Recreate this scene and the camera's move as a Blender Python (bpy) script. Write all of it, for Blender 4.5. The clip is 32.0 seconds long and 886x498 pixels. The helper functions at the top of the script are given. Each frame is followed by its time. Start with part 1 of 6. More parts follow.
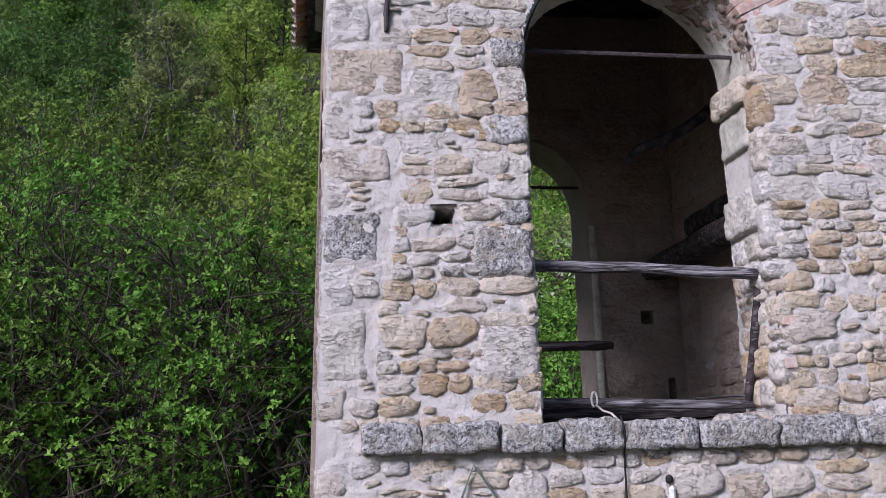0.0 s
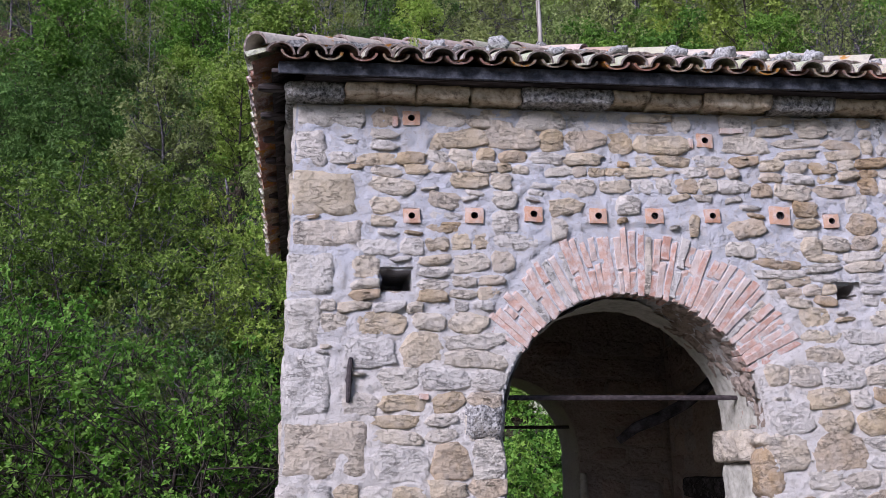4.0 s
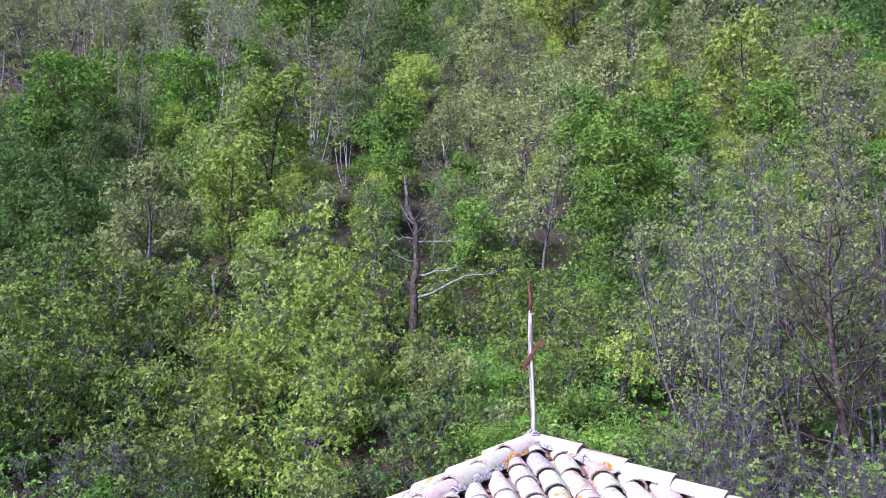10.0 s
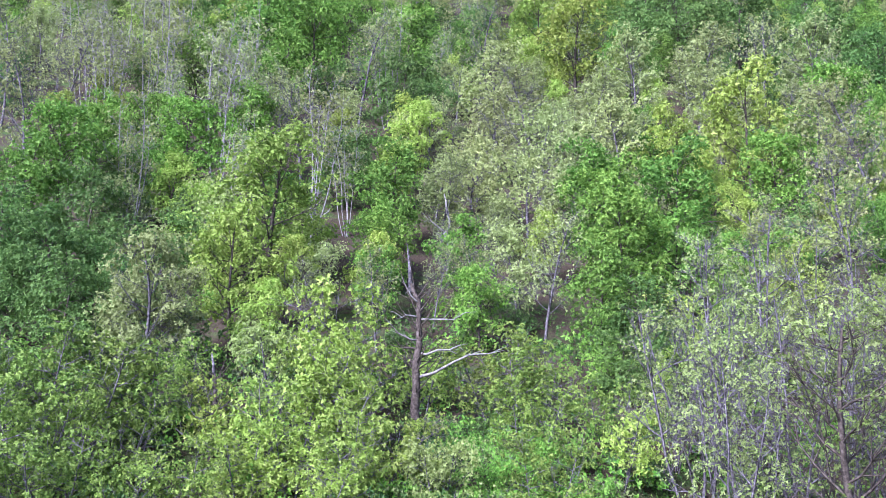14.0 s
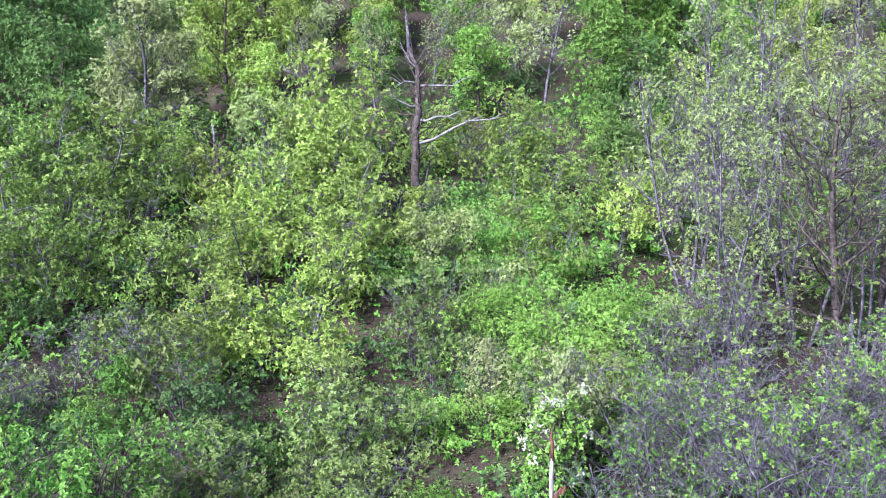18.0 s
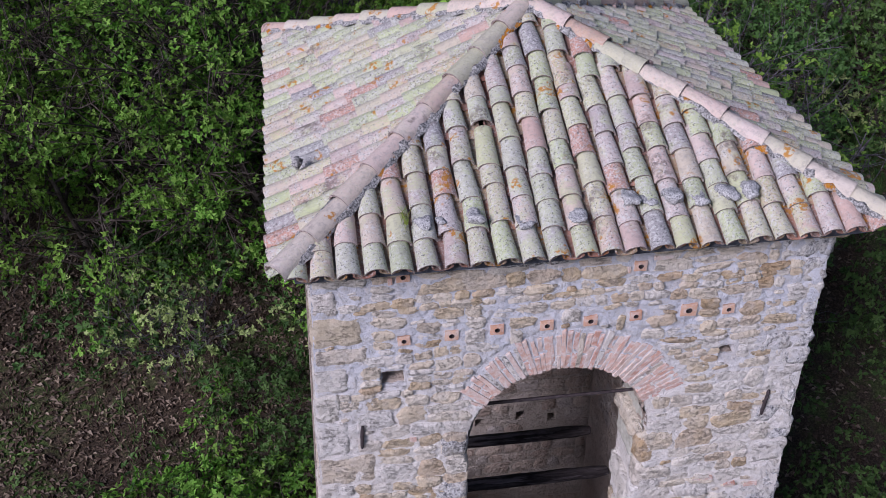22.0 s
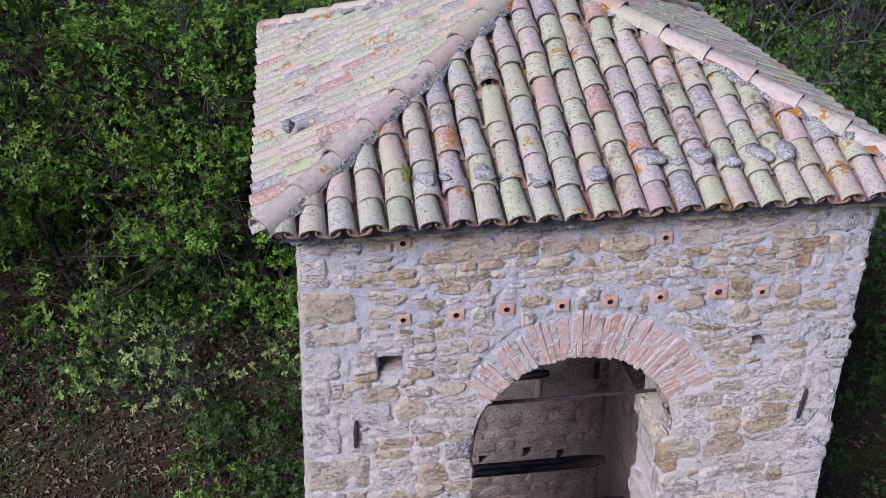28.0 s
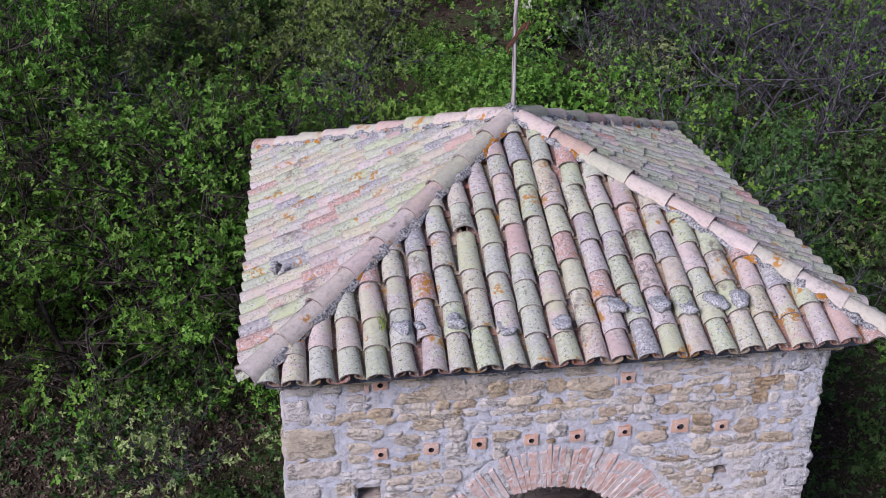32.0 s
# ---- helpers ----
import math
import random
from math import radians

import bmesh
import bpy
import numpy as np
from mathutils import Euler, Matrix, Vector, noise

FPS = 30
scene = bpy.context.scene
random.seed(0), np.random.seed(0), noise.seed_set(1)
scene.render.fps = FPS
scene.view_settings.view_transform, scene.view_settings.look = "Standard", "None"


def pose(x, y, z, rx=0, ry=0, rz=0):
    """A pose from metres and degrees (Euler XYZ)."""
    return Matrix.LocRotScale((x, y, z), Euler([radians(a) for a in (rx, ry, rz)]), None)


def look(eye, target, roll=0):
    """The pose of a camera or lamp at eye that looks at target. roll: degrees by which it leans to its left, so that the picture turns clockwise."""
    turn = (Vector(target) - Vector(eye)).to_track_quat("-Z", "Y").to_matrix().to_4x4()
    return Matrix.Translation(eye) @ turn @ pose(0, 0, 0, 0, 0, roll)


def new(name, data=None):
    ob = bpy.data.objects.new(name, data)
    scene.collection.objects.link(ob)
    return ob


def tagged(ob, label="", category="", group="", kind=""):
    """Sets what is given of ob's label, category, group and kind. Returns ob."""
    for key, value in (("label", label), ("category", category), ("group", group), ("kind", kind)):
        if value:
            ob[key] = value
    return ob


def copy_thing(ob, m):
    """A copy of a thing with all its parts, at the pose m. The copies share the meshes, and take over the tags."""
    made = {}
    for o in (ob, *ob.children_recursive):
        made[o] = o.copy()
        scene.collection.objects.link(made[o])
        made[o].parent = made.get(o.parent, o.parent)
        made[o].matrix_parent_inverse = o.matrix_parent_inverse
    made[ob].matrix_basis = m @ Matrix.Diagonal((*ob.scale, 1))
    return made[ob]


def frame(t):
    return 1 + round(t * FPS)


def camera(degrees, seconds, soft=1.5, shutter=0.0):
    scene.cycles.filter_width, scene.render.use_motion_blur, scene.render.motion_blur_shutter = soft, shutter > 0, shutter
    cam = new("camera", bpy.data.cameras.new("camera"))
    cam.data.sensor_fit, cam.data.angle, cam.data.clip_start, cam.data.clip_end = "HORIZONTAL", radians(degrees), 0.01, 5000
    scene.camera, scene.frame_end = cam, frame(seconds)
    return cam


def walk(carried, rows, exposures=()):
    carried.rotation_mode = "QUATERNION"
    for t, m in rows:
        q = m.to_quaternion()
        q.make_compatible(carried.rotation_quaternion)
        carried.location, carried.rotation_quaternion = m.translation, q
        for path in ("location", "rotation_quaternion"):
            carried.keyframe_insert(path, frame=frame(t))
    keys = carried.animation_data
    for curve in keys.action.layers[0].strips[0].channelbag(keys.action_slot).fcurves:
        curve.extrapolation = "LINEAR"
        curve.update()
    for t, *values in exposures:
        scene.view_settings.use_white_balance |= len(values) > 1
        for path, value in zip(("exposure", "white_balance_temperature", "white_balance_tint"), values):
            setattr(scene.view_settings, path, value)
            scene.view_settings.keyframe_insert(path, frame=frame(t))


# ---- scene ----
cam = camera(47.59, 32.0, soft=0.6)
PATH = [
    (0, (-0.87, -5.636, 6.515), (-0.589, -3.695, 6.907), -2.0),
    (0.5, (-0.835, -5.609, 6.746), (-0.552, -3.67, 7.142), -1.9),
    (1, (-0.799, -5.577, 6.984), (-0.515, -3.638, 7.383), -1.8),
    (1.5, (-0.745, -5.54, 7.256), (-0.462, -3.601, 7.659), -1.7),
    (2, (-0.707, -5.511, 7.547), (-0.423, -3.573, 7.952), -1.7),
    (2.5, (-0.677, -5.474, 7.813), (-0.395, -3.537, 8.224), -1.6),
    (3, (-0.659, -5.444, 8.079), (-0.378, -3.508, 8.495), -1.4),
    (3.5, (-0.629, -5.439, 8.357), (-0.348, -3.503, 8.777), -1.4),
    (4, (-0.615, -5.413, 8.631), (-0.333, -3.479, 9.054), -1.3),
    (4.5, (-0.619, -5.359, 8.899), (-0.335, -3.426, 9.324), -1.1),
    (5, (-0.621, -5.294, 9.16), (-0.335, -3.361, 9.587), -1.0),
    (5.5, (-0.601, -5.234, 9.417), (-0.312, -3.302, 9.845), -0.9),
    (6, (-0.562, -5.184, 9.67), (-0.271, -3.252, 10.101), -0.8),
    (6.5, (-0.508, -5.17, 9.915), (-0.217, -3.239, 10.35), -0.7),
    (7, (-0.482, -5.216, 10.168), (-0.192, -3.286, 10.605), -0.7),
    (7.5, (-0.425, -5.217, 10.422), (-0.134, -3.289, 10.865), -0.6),
    (8, (-0.379, -5.235, 10.625), (-0.088, -3.307, 11.073), -0.5),
    (8.5, (-0.417, -5.275, 10.804), (-0.125, -3.349, 11.256), -0.3),
    (9, (-0.443, -5.304, 11.048), (-0.15, -3.378, 11.502), -0.3),
    (9.5, (-0.454, -5.329, 11.283), (-0.16, -3.404, 11.74), -0.3),
    (10, (-0.491, -5.338, 11.513), (-0.197, -3.414, 11.972), -0.3),
    (10.5, (-0.5, -5.419, 11.731), (-0.206, -3.495, 12.192), -0.3),
    (11, (-0.463, -5.486, 12.062), (-0.17, -3.563, 12.525), -0.1),
    (11.5, (-0.508, -5.537, 12.331), (-0.214, -3.614, 12.797), 0.1),
    (12, (-0.551, -5.576, 12.614), (-0.255, -3.655, 13.085), 0.2),
    (12.5, (-0.627, -5.49, 12.905), (-0.331, -3.571, 13.383), 0.3),
    (13, (-0.679, -5.351, 13.211), (-0.382, -3.433, 13.692), 0.4),
    (13.5, (-0.679, -5.386, 13.473), (-0.382, -3.469, 13.957), 0.4),
    (14, (-0.721, -5.396, 13.817), (-0.423, -3.479, 14.304), 0.4),
    (14.5, (-0.722, -5.419, 13.961), (-0.425, -3.503, 14.452), 0.4),
    (15, (-0.738, -5.426, 14.133), (-0.441, -3.512, 14.635), 0.3),
    (15.5, (-0.747, -5.419, 14.191), (-0.45, -3.509, 14.705), 0.2),
    (16, (-0.753, -5.41, 14.179), (-0.455, -3.498, 14.688), 0.0),
    (16.5, (-0.761, -5.406, 14.144), (-0.461, -3.485, 14.61), -0.0),
    (17, (-0.78, -5.413, 14.081), (-0.475, -3.464, 14.41), -0.0),
    (17.5, (-0.745, -5.546, 14.091), (-0.439, -3.577, 14.262), 0.0),
    (18, (-0.759, -5.632, 14.415), (-0.449, -3.656, 14.409), 0.0),
    (18.5, (-0.674, -5.635, 14.416), (-0.365, -3.665, 14.257), 0.0),
    (19, (-0.637, -5.608, 14.442), (-0.33, -3.655, 14.136), 0.1),
    (19.5, (-0.638, -5.633, 14.524), (-0.335, -3.71, 14.062), -0.0),
    (20, (-0.647, -5.598, 14.576), (-0.353, -3.716, 13.967), -0.1),
    (20.5, (-0.665, -5.559, 14.667), (-0.381, -3.726, 13.918), -0.2),
    (21, (-0.69, -5.588, 14.712), (-0.418, -3.821, 13.817), -0.1),
    (21.5, (-0.644, -5.691, 14.673), (-0.384, -3.995, 13.645), -0.3),
    (22, (-0.576, -5.752, 14.649), (-0.327, -4.106, 13.54), -0.2),
    (22.5, (-0.529, -5.745, 14.632), (-0.279, -4.103, 13.518), -0.2),
    (23, (-0.481, -5.695, 14.474), (-0.229, -4.059, 13.351), -0.1),
    (23.5, (-0.43, -5.657, 14.271), (-0.18, -4.024, 13.144), -0.2),
    (24, (-0.418, -5.638, 14.061), (-0.168, -4.011, 12.926), -0.2),
    (24.5, (-0.43, -5.681, 13.851), (-0.18, -4.058, 12.71), -0.2),
    (25, (-0.447, -5.778, 13.649), (-0.197, -4.161, 12.499), -0.3),
    (25.5, (-0.446, -5.878, 13.406), (-0.197, -4.267, 12.246), -0.3),
    (26, (-0.462, -5.927, 13.248), (-0.207, -4.32, 12.087), -0.2),
    (26.5, (-0.499, -5.897, 13.231), (-0.232, -4.28, 12.085), -0.0),
    (27, (-0.54, -5.814, 13.308), (-0.263, -4.172, 12.2), 0.2),
    (27.5, (-0.567, -5.708, 13.432), (-0.292, -4.022, 12.394), 0.2),
    (28, (-0.58, -5.601, 13.565), (-0.317, -3.861, 12.614), 0.1),
    (28.5, (-0.584, -5.541, 13.732), (-0.323, -3.761, 12.858), 0.1),
    (29, (-0.557, -5.564, 13.846), (-0.297, -3.78, 12.979), 0.1),
    (29.5, (-0.519, -5.658, 13.901), (-0.257, -3.875, 13.033), 0.1),
    (30, (-0.482, -5.741, 13.907), (-0.218, -3.96, 13.036), 0.2),
    (30.5, (-0.447, -5.763, 13.895), (-0.184, -3.983, 13.021), 0.2),
    (31, (-0.407, -5.746, 13.961), (-0.143, -3.966, 13.087), 0.3),
    (31.5, (-0.403, -5.722, 14.111), (-0.137, -3.941, 13.241), 0.4),
    (32, (-0.419, -5.726, 14.326), (-0.154, -3.941, 13.463), 0.4),
]
EXPOSURES = [(0.0, 0.03, 5780, 25), (5.5, 0.12, 5780, 25), (7.0, 0.23, 5780, 25), (8.0, 0.38, 5780, 25), (9.0, 0.34, 5650, 27), (10.0, 0.97, 5420, 36), (12.0, 1.58, 5330, 39), (13.0, 1.66, 5300, 30), (17.0, 1.68, 5300, 29), (18.0, 1.68, 5330, 28), (19.0, 0.76, 5550, 30), (20.0, 0.14, 5760, 27), (20.7, -0.15, 5760, 27), (22.5, -0.28, 5760, 27), (25.5, -0.25, 5760, 27), (32.0, -0.2, 5760, 27)]
walk(cam, [(t, look(eye, target, roll)) for t, eye, target, roll in PATH], EXPOSURES)

# ---- light: a thinly overcast spring day ----
world = bpy.data.worlds.new("sky")
scene.world = world
world.use_nodes = True
wn = world.node_tree
sky = wn.nodes.new("ShaderNodeTexSky")
sky.sky_type = "NISHITA"
sky.sun_disc = False
sky.sun_elevation, sky.sun_rotation = radians(32), radians(226)
wn.nodes["Background"].inputs["Strength"].default_value = 0.078
wn.links.new(sky.outputs[0], wn.nodes["Background"].inputs["Color"])
sun = new("sun", bpy.data.lights.new("sun", "SUN"))
sun.data.energy, sun.data.angle, sun.data.color = 4.5, radians(22), (1.0, 0.96, 0.91)
sun.matrix_world = look((0, 0, 0), (0.61, 0.59, -0.53))


# ---- materials ----
class Graph:
    """A node material under construction."""

    def __init__(self, name, rough=0.9):
        self.m = bpy.data.materials.new(name)
        self.m.use_nodes = True
        self.t = self.m.node_tree
        self.b = self.t.nodes["Principled BSDF"]
        self.b.inputs["Roughness"].default_value = rough
        self.b.inputs["Specular IOR Level"].default_value = 0.25
        self.pos = self.node("ShaderNodeNewGeometry").outputs["Position"]

    def node(self, kind):
        return self.t.nodes.new(kind)

    def put(self, socket, value):
        if isinstance(value, bpy.types.NodeSocket):
            self.t.links.new(value, socket)
        elif isinstance(value, tuple) and len(value) == 3 and socket.type == "RGBA":
            socket.default_value = (*value, 1)
        else:
            socket.default_value = value

    def noise(self, scale, detail=4.0, rough=0.6, stretch=None):
        n = self.node("ShaderNodeTexNoise")
        n.inputs["Scale"].default_value, n.inputs["Detail"].default_value, n.inputs["Roughness"].default_value = scale, detail, rough
        vec = self.pos
        if stretch:
            mp = self.node("ShaderNodeMapping")
            mp.inputs["Scale"].default_value = stretch
            self.put(mp.inputs["Vector"], self.pos)
            vec = mp.outputs[0]
        self.put(n.inputs["Vector"], vec)
        return n.outputs["Fac"]

    def cells(self, scale):
        n = self.node("ShaderNodeTexVoronoi")
        n.inputs["Scale"].default_value = scale
        self.put(n.inputs["Vector"], self.pos)
        return n.outputs["Distance"]

    def step(self, value, lo, hi):
        n = self.node("ShaderNodeMapRange")
        self.put(n.inputs["Value"], value)
        n.inputs["From Min"].default_value, n.inputs["From Max"].default_value = lo, hi
        return n.outputs[0]

    def math(self, op, a, b=0.0):
        n = self.node("ShaderNodeMath")
        n.operation = op
        self.put(n.inputs[0], a)
        self.put(n.inputs[1], b)
        return n.outputs[0]

    def ramp(self, value, *stops):
        n = self.node("ShaderNodeValToRGB")
        e = n.color_ramp.elements
        while len(e) < len(stops):
            e.new(0.5)
        for el, (at, col) in zip(e, stops):
            el.position, el.color = at, (*col, 1)
        self.put(n.inputs[0], value)
        return n.outputs[0]

    def mix(self, fac, a, b, mode="MIX"):
        n = self.node("ShaderNodeMix")
        n.data_type, n.blend_type = "RGBA", mode
        self.put(n.inputs[0], fac)
        self.put(n.inputs[6], a)
        self.put(n.inputs[7], b)
        return n.outputs[2]

    def each(self):
        """A number for each piece, whether it is an object or an island of a mesh."""
        r = self.math("ADD", self.node("ShaderNodeObjectInfo").outputs["Random"], self.node("ShaderNodeNewGeometry").outputs["Random Per Island"])
        return self.math("FRACT", r)

    def done(self, color, height=None, strength=0.5, dist=0.01, rough=None):
        self.put(self.b.inputs["Base Color"], color)
        if rough is not None:
            self.put(self.b.inputs["Roughness"], rough)
        if height is not None:
            n = self.node("ShaderNodeBump")
            n.inputs["Strength"].default_value, n.inputs["Distance"].default_value = strength, dist
            self.put(n.inputs["Height"], height)
            self.put(self.b.inputs["Normal"], n.outputs[0])
        return self.m


def rubble_material(name, stops, pale=0.5, grain=45.0, bedding=0.40, relief=0.042):
    g = Graph(name)
    base = g.ramp(g.each(), *stops)
    blotch = g.step(g.noise(9, 5), 0.42, 0.68)
    c = g.mix(g.math("MULTIPLY", blotch, pale), base, (0.70, 0.66, 0.63))
    fine = g.noise(grain * 1.6, 6, 0.8)
    c = g.mix(g.step(fine, 0.30, 0.50), g.mix(0.38, c, (0.24, 0.20, 0.16), "MULTIPLY"), c)
    # bedding cracks: thin lines where a stretched noise crosses its middle
    layers = g.noise(10, 5, 0.65, (1, 1, 2.6))
    crack = g.step(g.math("ABSOLUTE", g.math("SUBTRACT", layers, 0.53)), 0.028, 0.004)
    broken = g.math("MULTIPLY", crack, g.step(g.noise(6, 3), 0.46, 0.58))
    c = g.mix(g.math("MULTIPLY", broken, 1.0 * bedding), c, (0.13, 0.105, 0.085))
    pits = g.step(g.noise(60, 3, 0.6), 0.66, 0.72)
    c = g.mix(g.math("MULTIPLY", pits, 0.35), c, (0.16, 0.13, 0.105))
    chips = g.cells(26)
    h = g.math("ADD", g.math("MULTIPLY", chips, 0.55), g.math("ADD", g.math("MULTIPLY", fine, 0.7), g.math("MULTIPLY", layers, 0.9)))
    return g.done(c, g.math("SUBTRACT", h, g.math("MULTIPLY", broken, 0.9)), 0.9, relief * 0.8)


RUBBLE = rubble_material("rubble_stone", [(0.0, (0.52, 0.385, 0.235)), (0.14, (0.75, 0.63, 0.46)), (0.36, (0.78, 0.73, 0.66)), (0.50, (0.66, 0.525, 0.345)), (0.60, (0.78, 0.75, 0.72)), (0.85, (0.74, 0.68, 0.60)), (1.0, (0.56, 0.405, 0.245))], 0.42)
DRESSED = rubble_material("dressed_limestone", [(0.0, (0.70, 0.66, 0.60)), (0.35, (0.75, 0.72, 0.69)), (0.65, (0.64, 0.55, 0.44)), (1.0, (0.76, 0.73, 0.71))], 0.35, 50.0, 0.5, 0.035)
BROWN = rubble_material("brown_sandstone", [(0.0, (0.55, 0.47, 0.35)), (1.0, (0.58, 0.50, 0.38))], 0.25, 70.0, 0.3, 0.02)
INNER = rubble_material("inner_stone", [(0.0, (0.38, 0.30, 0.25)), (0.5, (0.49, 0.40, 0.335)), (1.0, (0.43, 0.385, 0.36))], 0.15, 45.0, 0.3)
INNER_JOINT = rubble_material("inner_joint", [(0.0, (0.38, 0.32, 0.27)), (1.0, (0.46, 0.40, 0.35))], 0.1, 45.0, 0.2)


def mortar_material():
    g = Graph("lime_mortar")
    big, mid, fine = g.noise(2.2, 4), g.noise(15, 6, 0.7), g.noise(85, 6, 0.8)
    warm = g.ramp(big, (0.3, (0.70, 0.665, 0.635)), (0.55, (0.80, 0.765, 0.735)), (0.75, (0.68, 0.645, 0.62)))
    cool = g.ramp(big, (0.3, (0.58, 0.60, 0.67)), (0.55, (0.68, 0.69, 0.74)), (0.75, (0.56, 0.57, 0.63)))
    # greyer mortar above the arch; part of its blue-grey is painted eave shade
    parts = g.node("ShaderNodeSeparateXYZ")
    g.put(parts.inputs[0], g.pos)
    c = g.mix(g.step(g.math("ADD", parts.outputs[2], g.math("MULTIPLY", g.noise(1.6, 3), 1.2)), 9.7, 10.5), warm, cool)
    c = g.mix(g.math("MULTIPLY", g.step(mid, 0.48, 0.66), 0.5), c, (0.60, 0.54, 0.47))
    c = g.mix(g.math("MULTIPLY", g.step(g.noise(24, 5, 0.7), 0.57, 0.66), 0.42), c, (0.30, 0.26, 0.23))
    c = g.mix(g.math("MULTIPLY", g.step(fine, 0.56, 0.70), 0.35), c, (0.32, 0.28, 0.26))
    return g.done(c, g.math("ADD", mid, g.math("MULTIPLY", fine, 0.8)), 1.0, 0.022)


def porous_material():
    g = Graph("porous_travertine", 0.95)
    a, b = g.noise(38, 6, 0.75), g.noise(7, 4)
    pits = g.step(g.cells(55), 0.12, 0.4)
    c = g.ramp(a, (0.36, (0.045, 0.045, 0.05)), (0.46, (0.26, 0.255, 0.255)), (0.55, (0.54, 0.53, 0.53)), (0.66, (0.76, 0.75, 0.75)))
    c = g.mix(g.math("MULTIPLY", g.step(b, 0.45, 0.65), 0.5), c, (0.40, 0.36, 0.30))
    return g.done(c, g.math("ADD", a, g.math("MULTIPLY", pits, 0.5)), 1.0, 0.02)


def brick_material(name, stops, lime):
    g = Graph(name)
    c = g.ramp(g.each(), *stops)
    dirt = g.noise(26, 5)
    c = g.mix(g.math("MULTIPLY", g.step(dirt, 0.42, 0.66), lime), c, (0.66, 0.60, 0.58))
    fine = g.noise(120, 4)
    c = g.mix(g.math("MULTIPLY", g.step(fine, 0.5, 0.7), 0.3), c, (0.2, 0.12, 0.09))
    return g.done(c, g.math("ADD", dirt, fine), 0.6, 0.008)


def tile_material(name, stops, lichen=1.0, rare=0.635):
    g = Graph(name, 0.85)
    r = g.each()
    c = g.ramp(r, *stops)
    r2 = g.math("FRACT", g.math("MULTIPLY", r, 7.3))
    r3 = g.math("FRACT", g.math("MULTIPLY", r, 3.7))
    grime = g.noise(22, 5, 0.7)
    c = g.mix(g.math("MULTIPLY", g.step(grime, 0.50, 0.64), 0.4), c, (0.26, 0.235, 0.225))
    # green crust, thicker on some tiles, broken into small flakes
    flakes = g.step(g.noise(70, 5, 0.75), 0.44, 0.56)
    moss = g.step(g.math("ADD", g.noise(5.0, 3), g.math("MULTIPLY", r2, 0.42)), 0.66, 0.78)
    c = g.mix(g.math("MULTIPLY", g.math("MULTIPLY", moss, g.math("ADD", g.math("MULTIPLY", flakes, 0.5), 0.3)), 0.85 * lichen), c, (0.52, 0.58, 0.31))
    spots = g.step(g.noise(46, 6, 0.8), 0.49, 0.57)
    area = g.step(g.math("ADD", g.noise(8, 3), g.math("MULTIPLY", r3, 0.35)), 0.47, 0.63)
    c = g.mix(g.math("MULTIPLY", g.math("MULTIPLY", spots, g.math("ADD", g.math("MULTIPLY", area, 0.85), 0.12)), 0.85 * lichen), c, (0.63, 0.63, 0.615))
    dark = g.step(g.noise(52, 6, 0.8), 0.55, 0.60)
    c = g.mix(g.math("MULTIPLY", g.math("MULTIPLY", dark, g.math("ADD", g.math("MULTIPLY", area, 0.8), 0.15)), 0.9 * lichen), c, (0.09, 0.09, 0.09))
    soot = g.math("MULTIPLY", g.step(g.noise(3.4, 4, 0.6), 0.60, 0.67), g.step(g.noise(30, 5, 0.75), 0.40, 0.52))
    c = g.mix(g.math("MULTIPLY", soot, 0.72), c, (0.15, 0.115, 0.105))
    orange = g.math("MULTIPLY", g.step(g.noise(4.3, 2), rare, rare + 0.035), g.step(g.noise(34, 4), 0.46, 0.53))
    c = g.mix(g.math("MULTIPLY", orange, 0.88), c, (0.46, 0.20, 0.015))
    return g.done(c, g.math("ADD", g.noise(40, 5), g.math("MULTIPLY", spots, 0.3)), 0.6, 0.010)


def wood_material(name, a, b, c3, stretch):
    g = Graph(name, 0.9)
    grain = g.noise(18, 6, 0.7, stretch)
    c = g.ramp(grain, (0.32, a), (0.5, b), (0.66, c3))
    split = g.step(g.math("ABSOLUTE", g.math("SUBTRACT", g.noise(9, 4, 0.6, stretch), 0.5)), 0.05, 0.012)
    c = g.mix(g.math("MULTIPLY", split, 0.85), c, a)
    return g.done(c, grain, 0.9, 0.01)


def speckled(name, a, b, c3, scale, rough=0.9, dist=0.012):
    g = Graph(name, rough)
    n = g.noise(scale, 6, 0.7)
    c = g.ramp(n, (0.35, a), (0.5, b), (0.66, c3))
    return g.done(c, n, 0.7, dist)


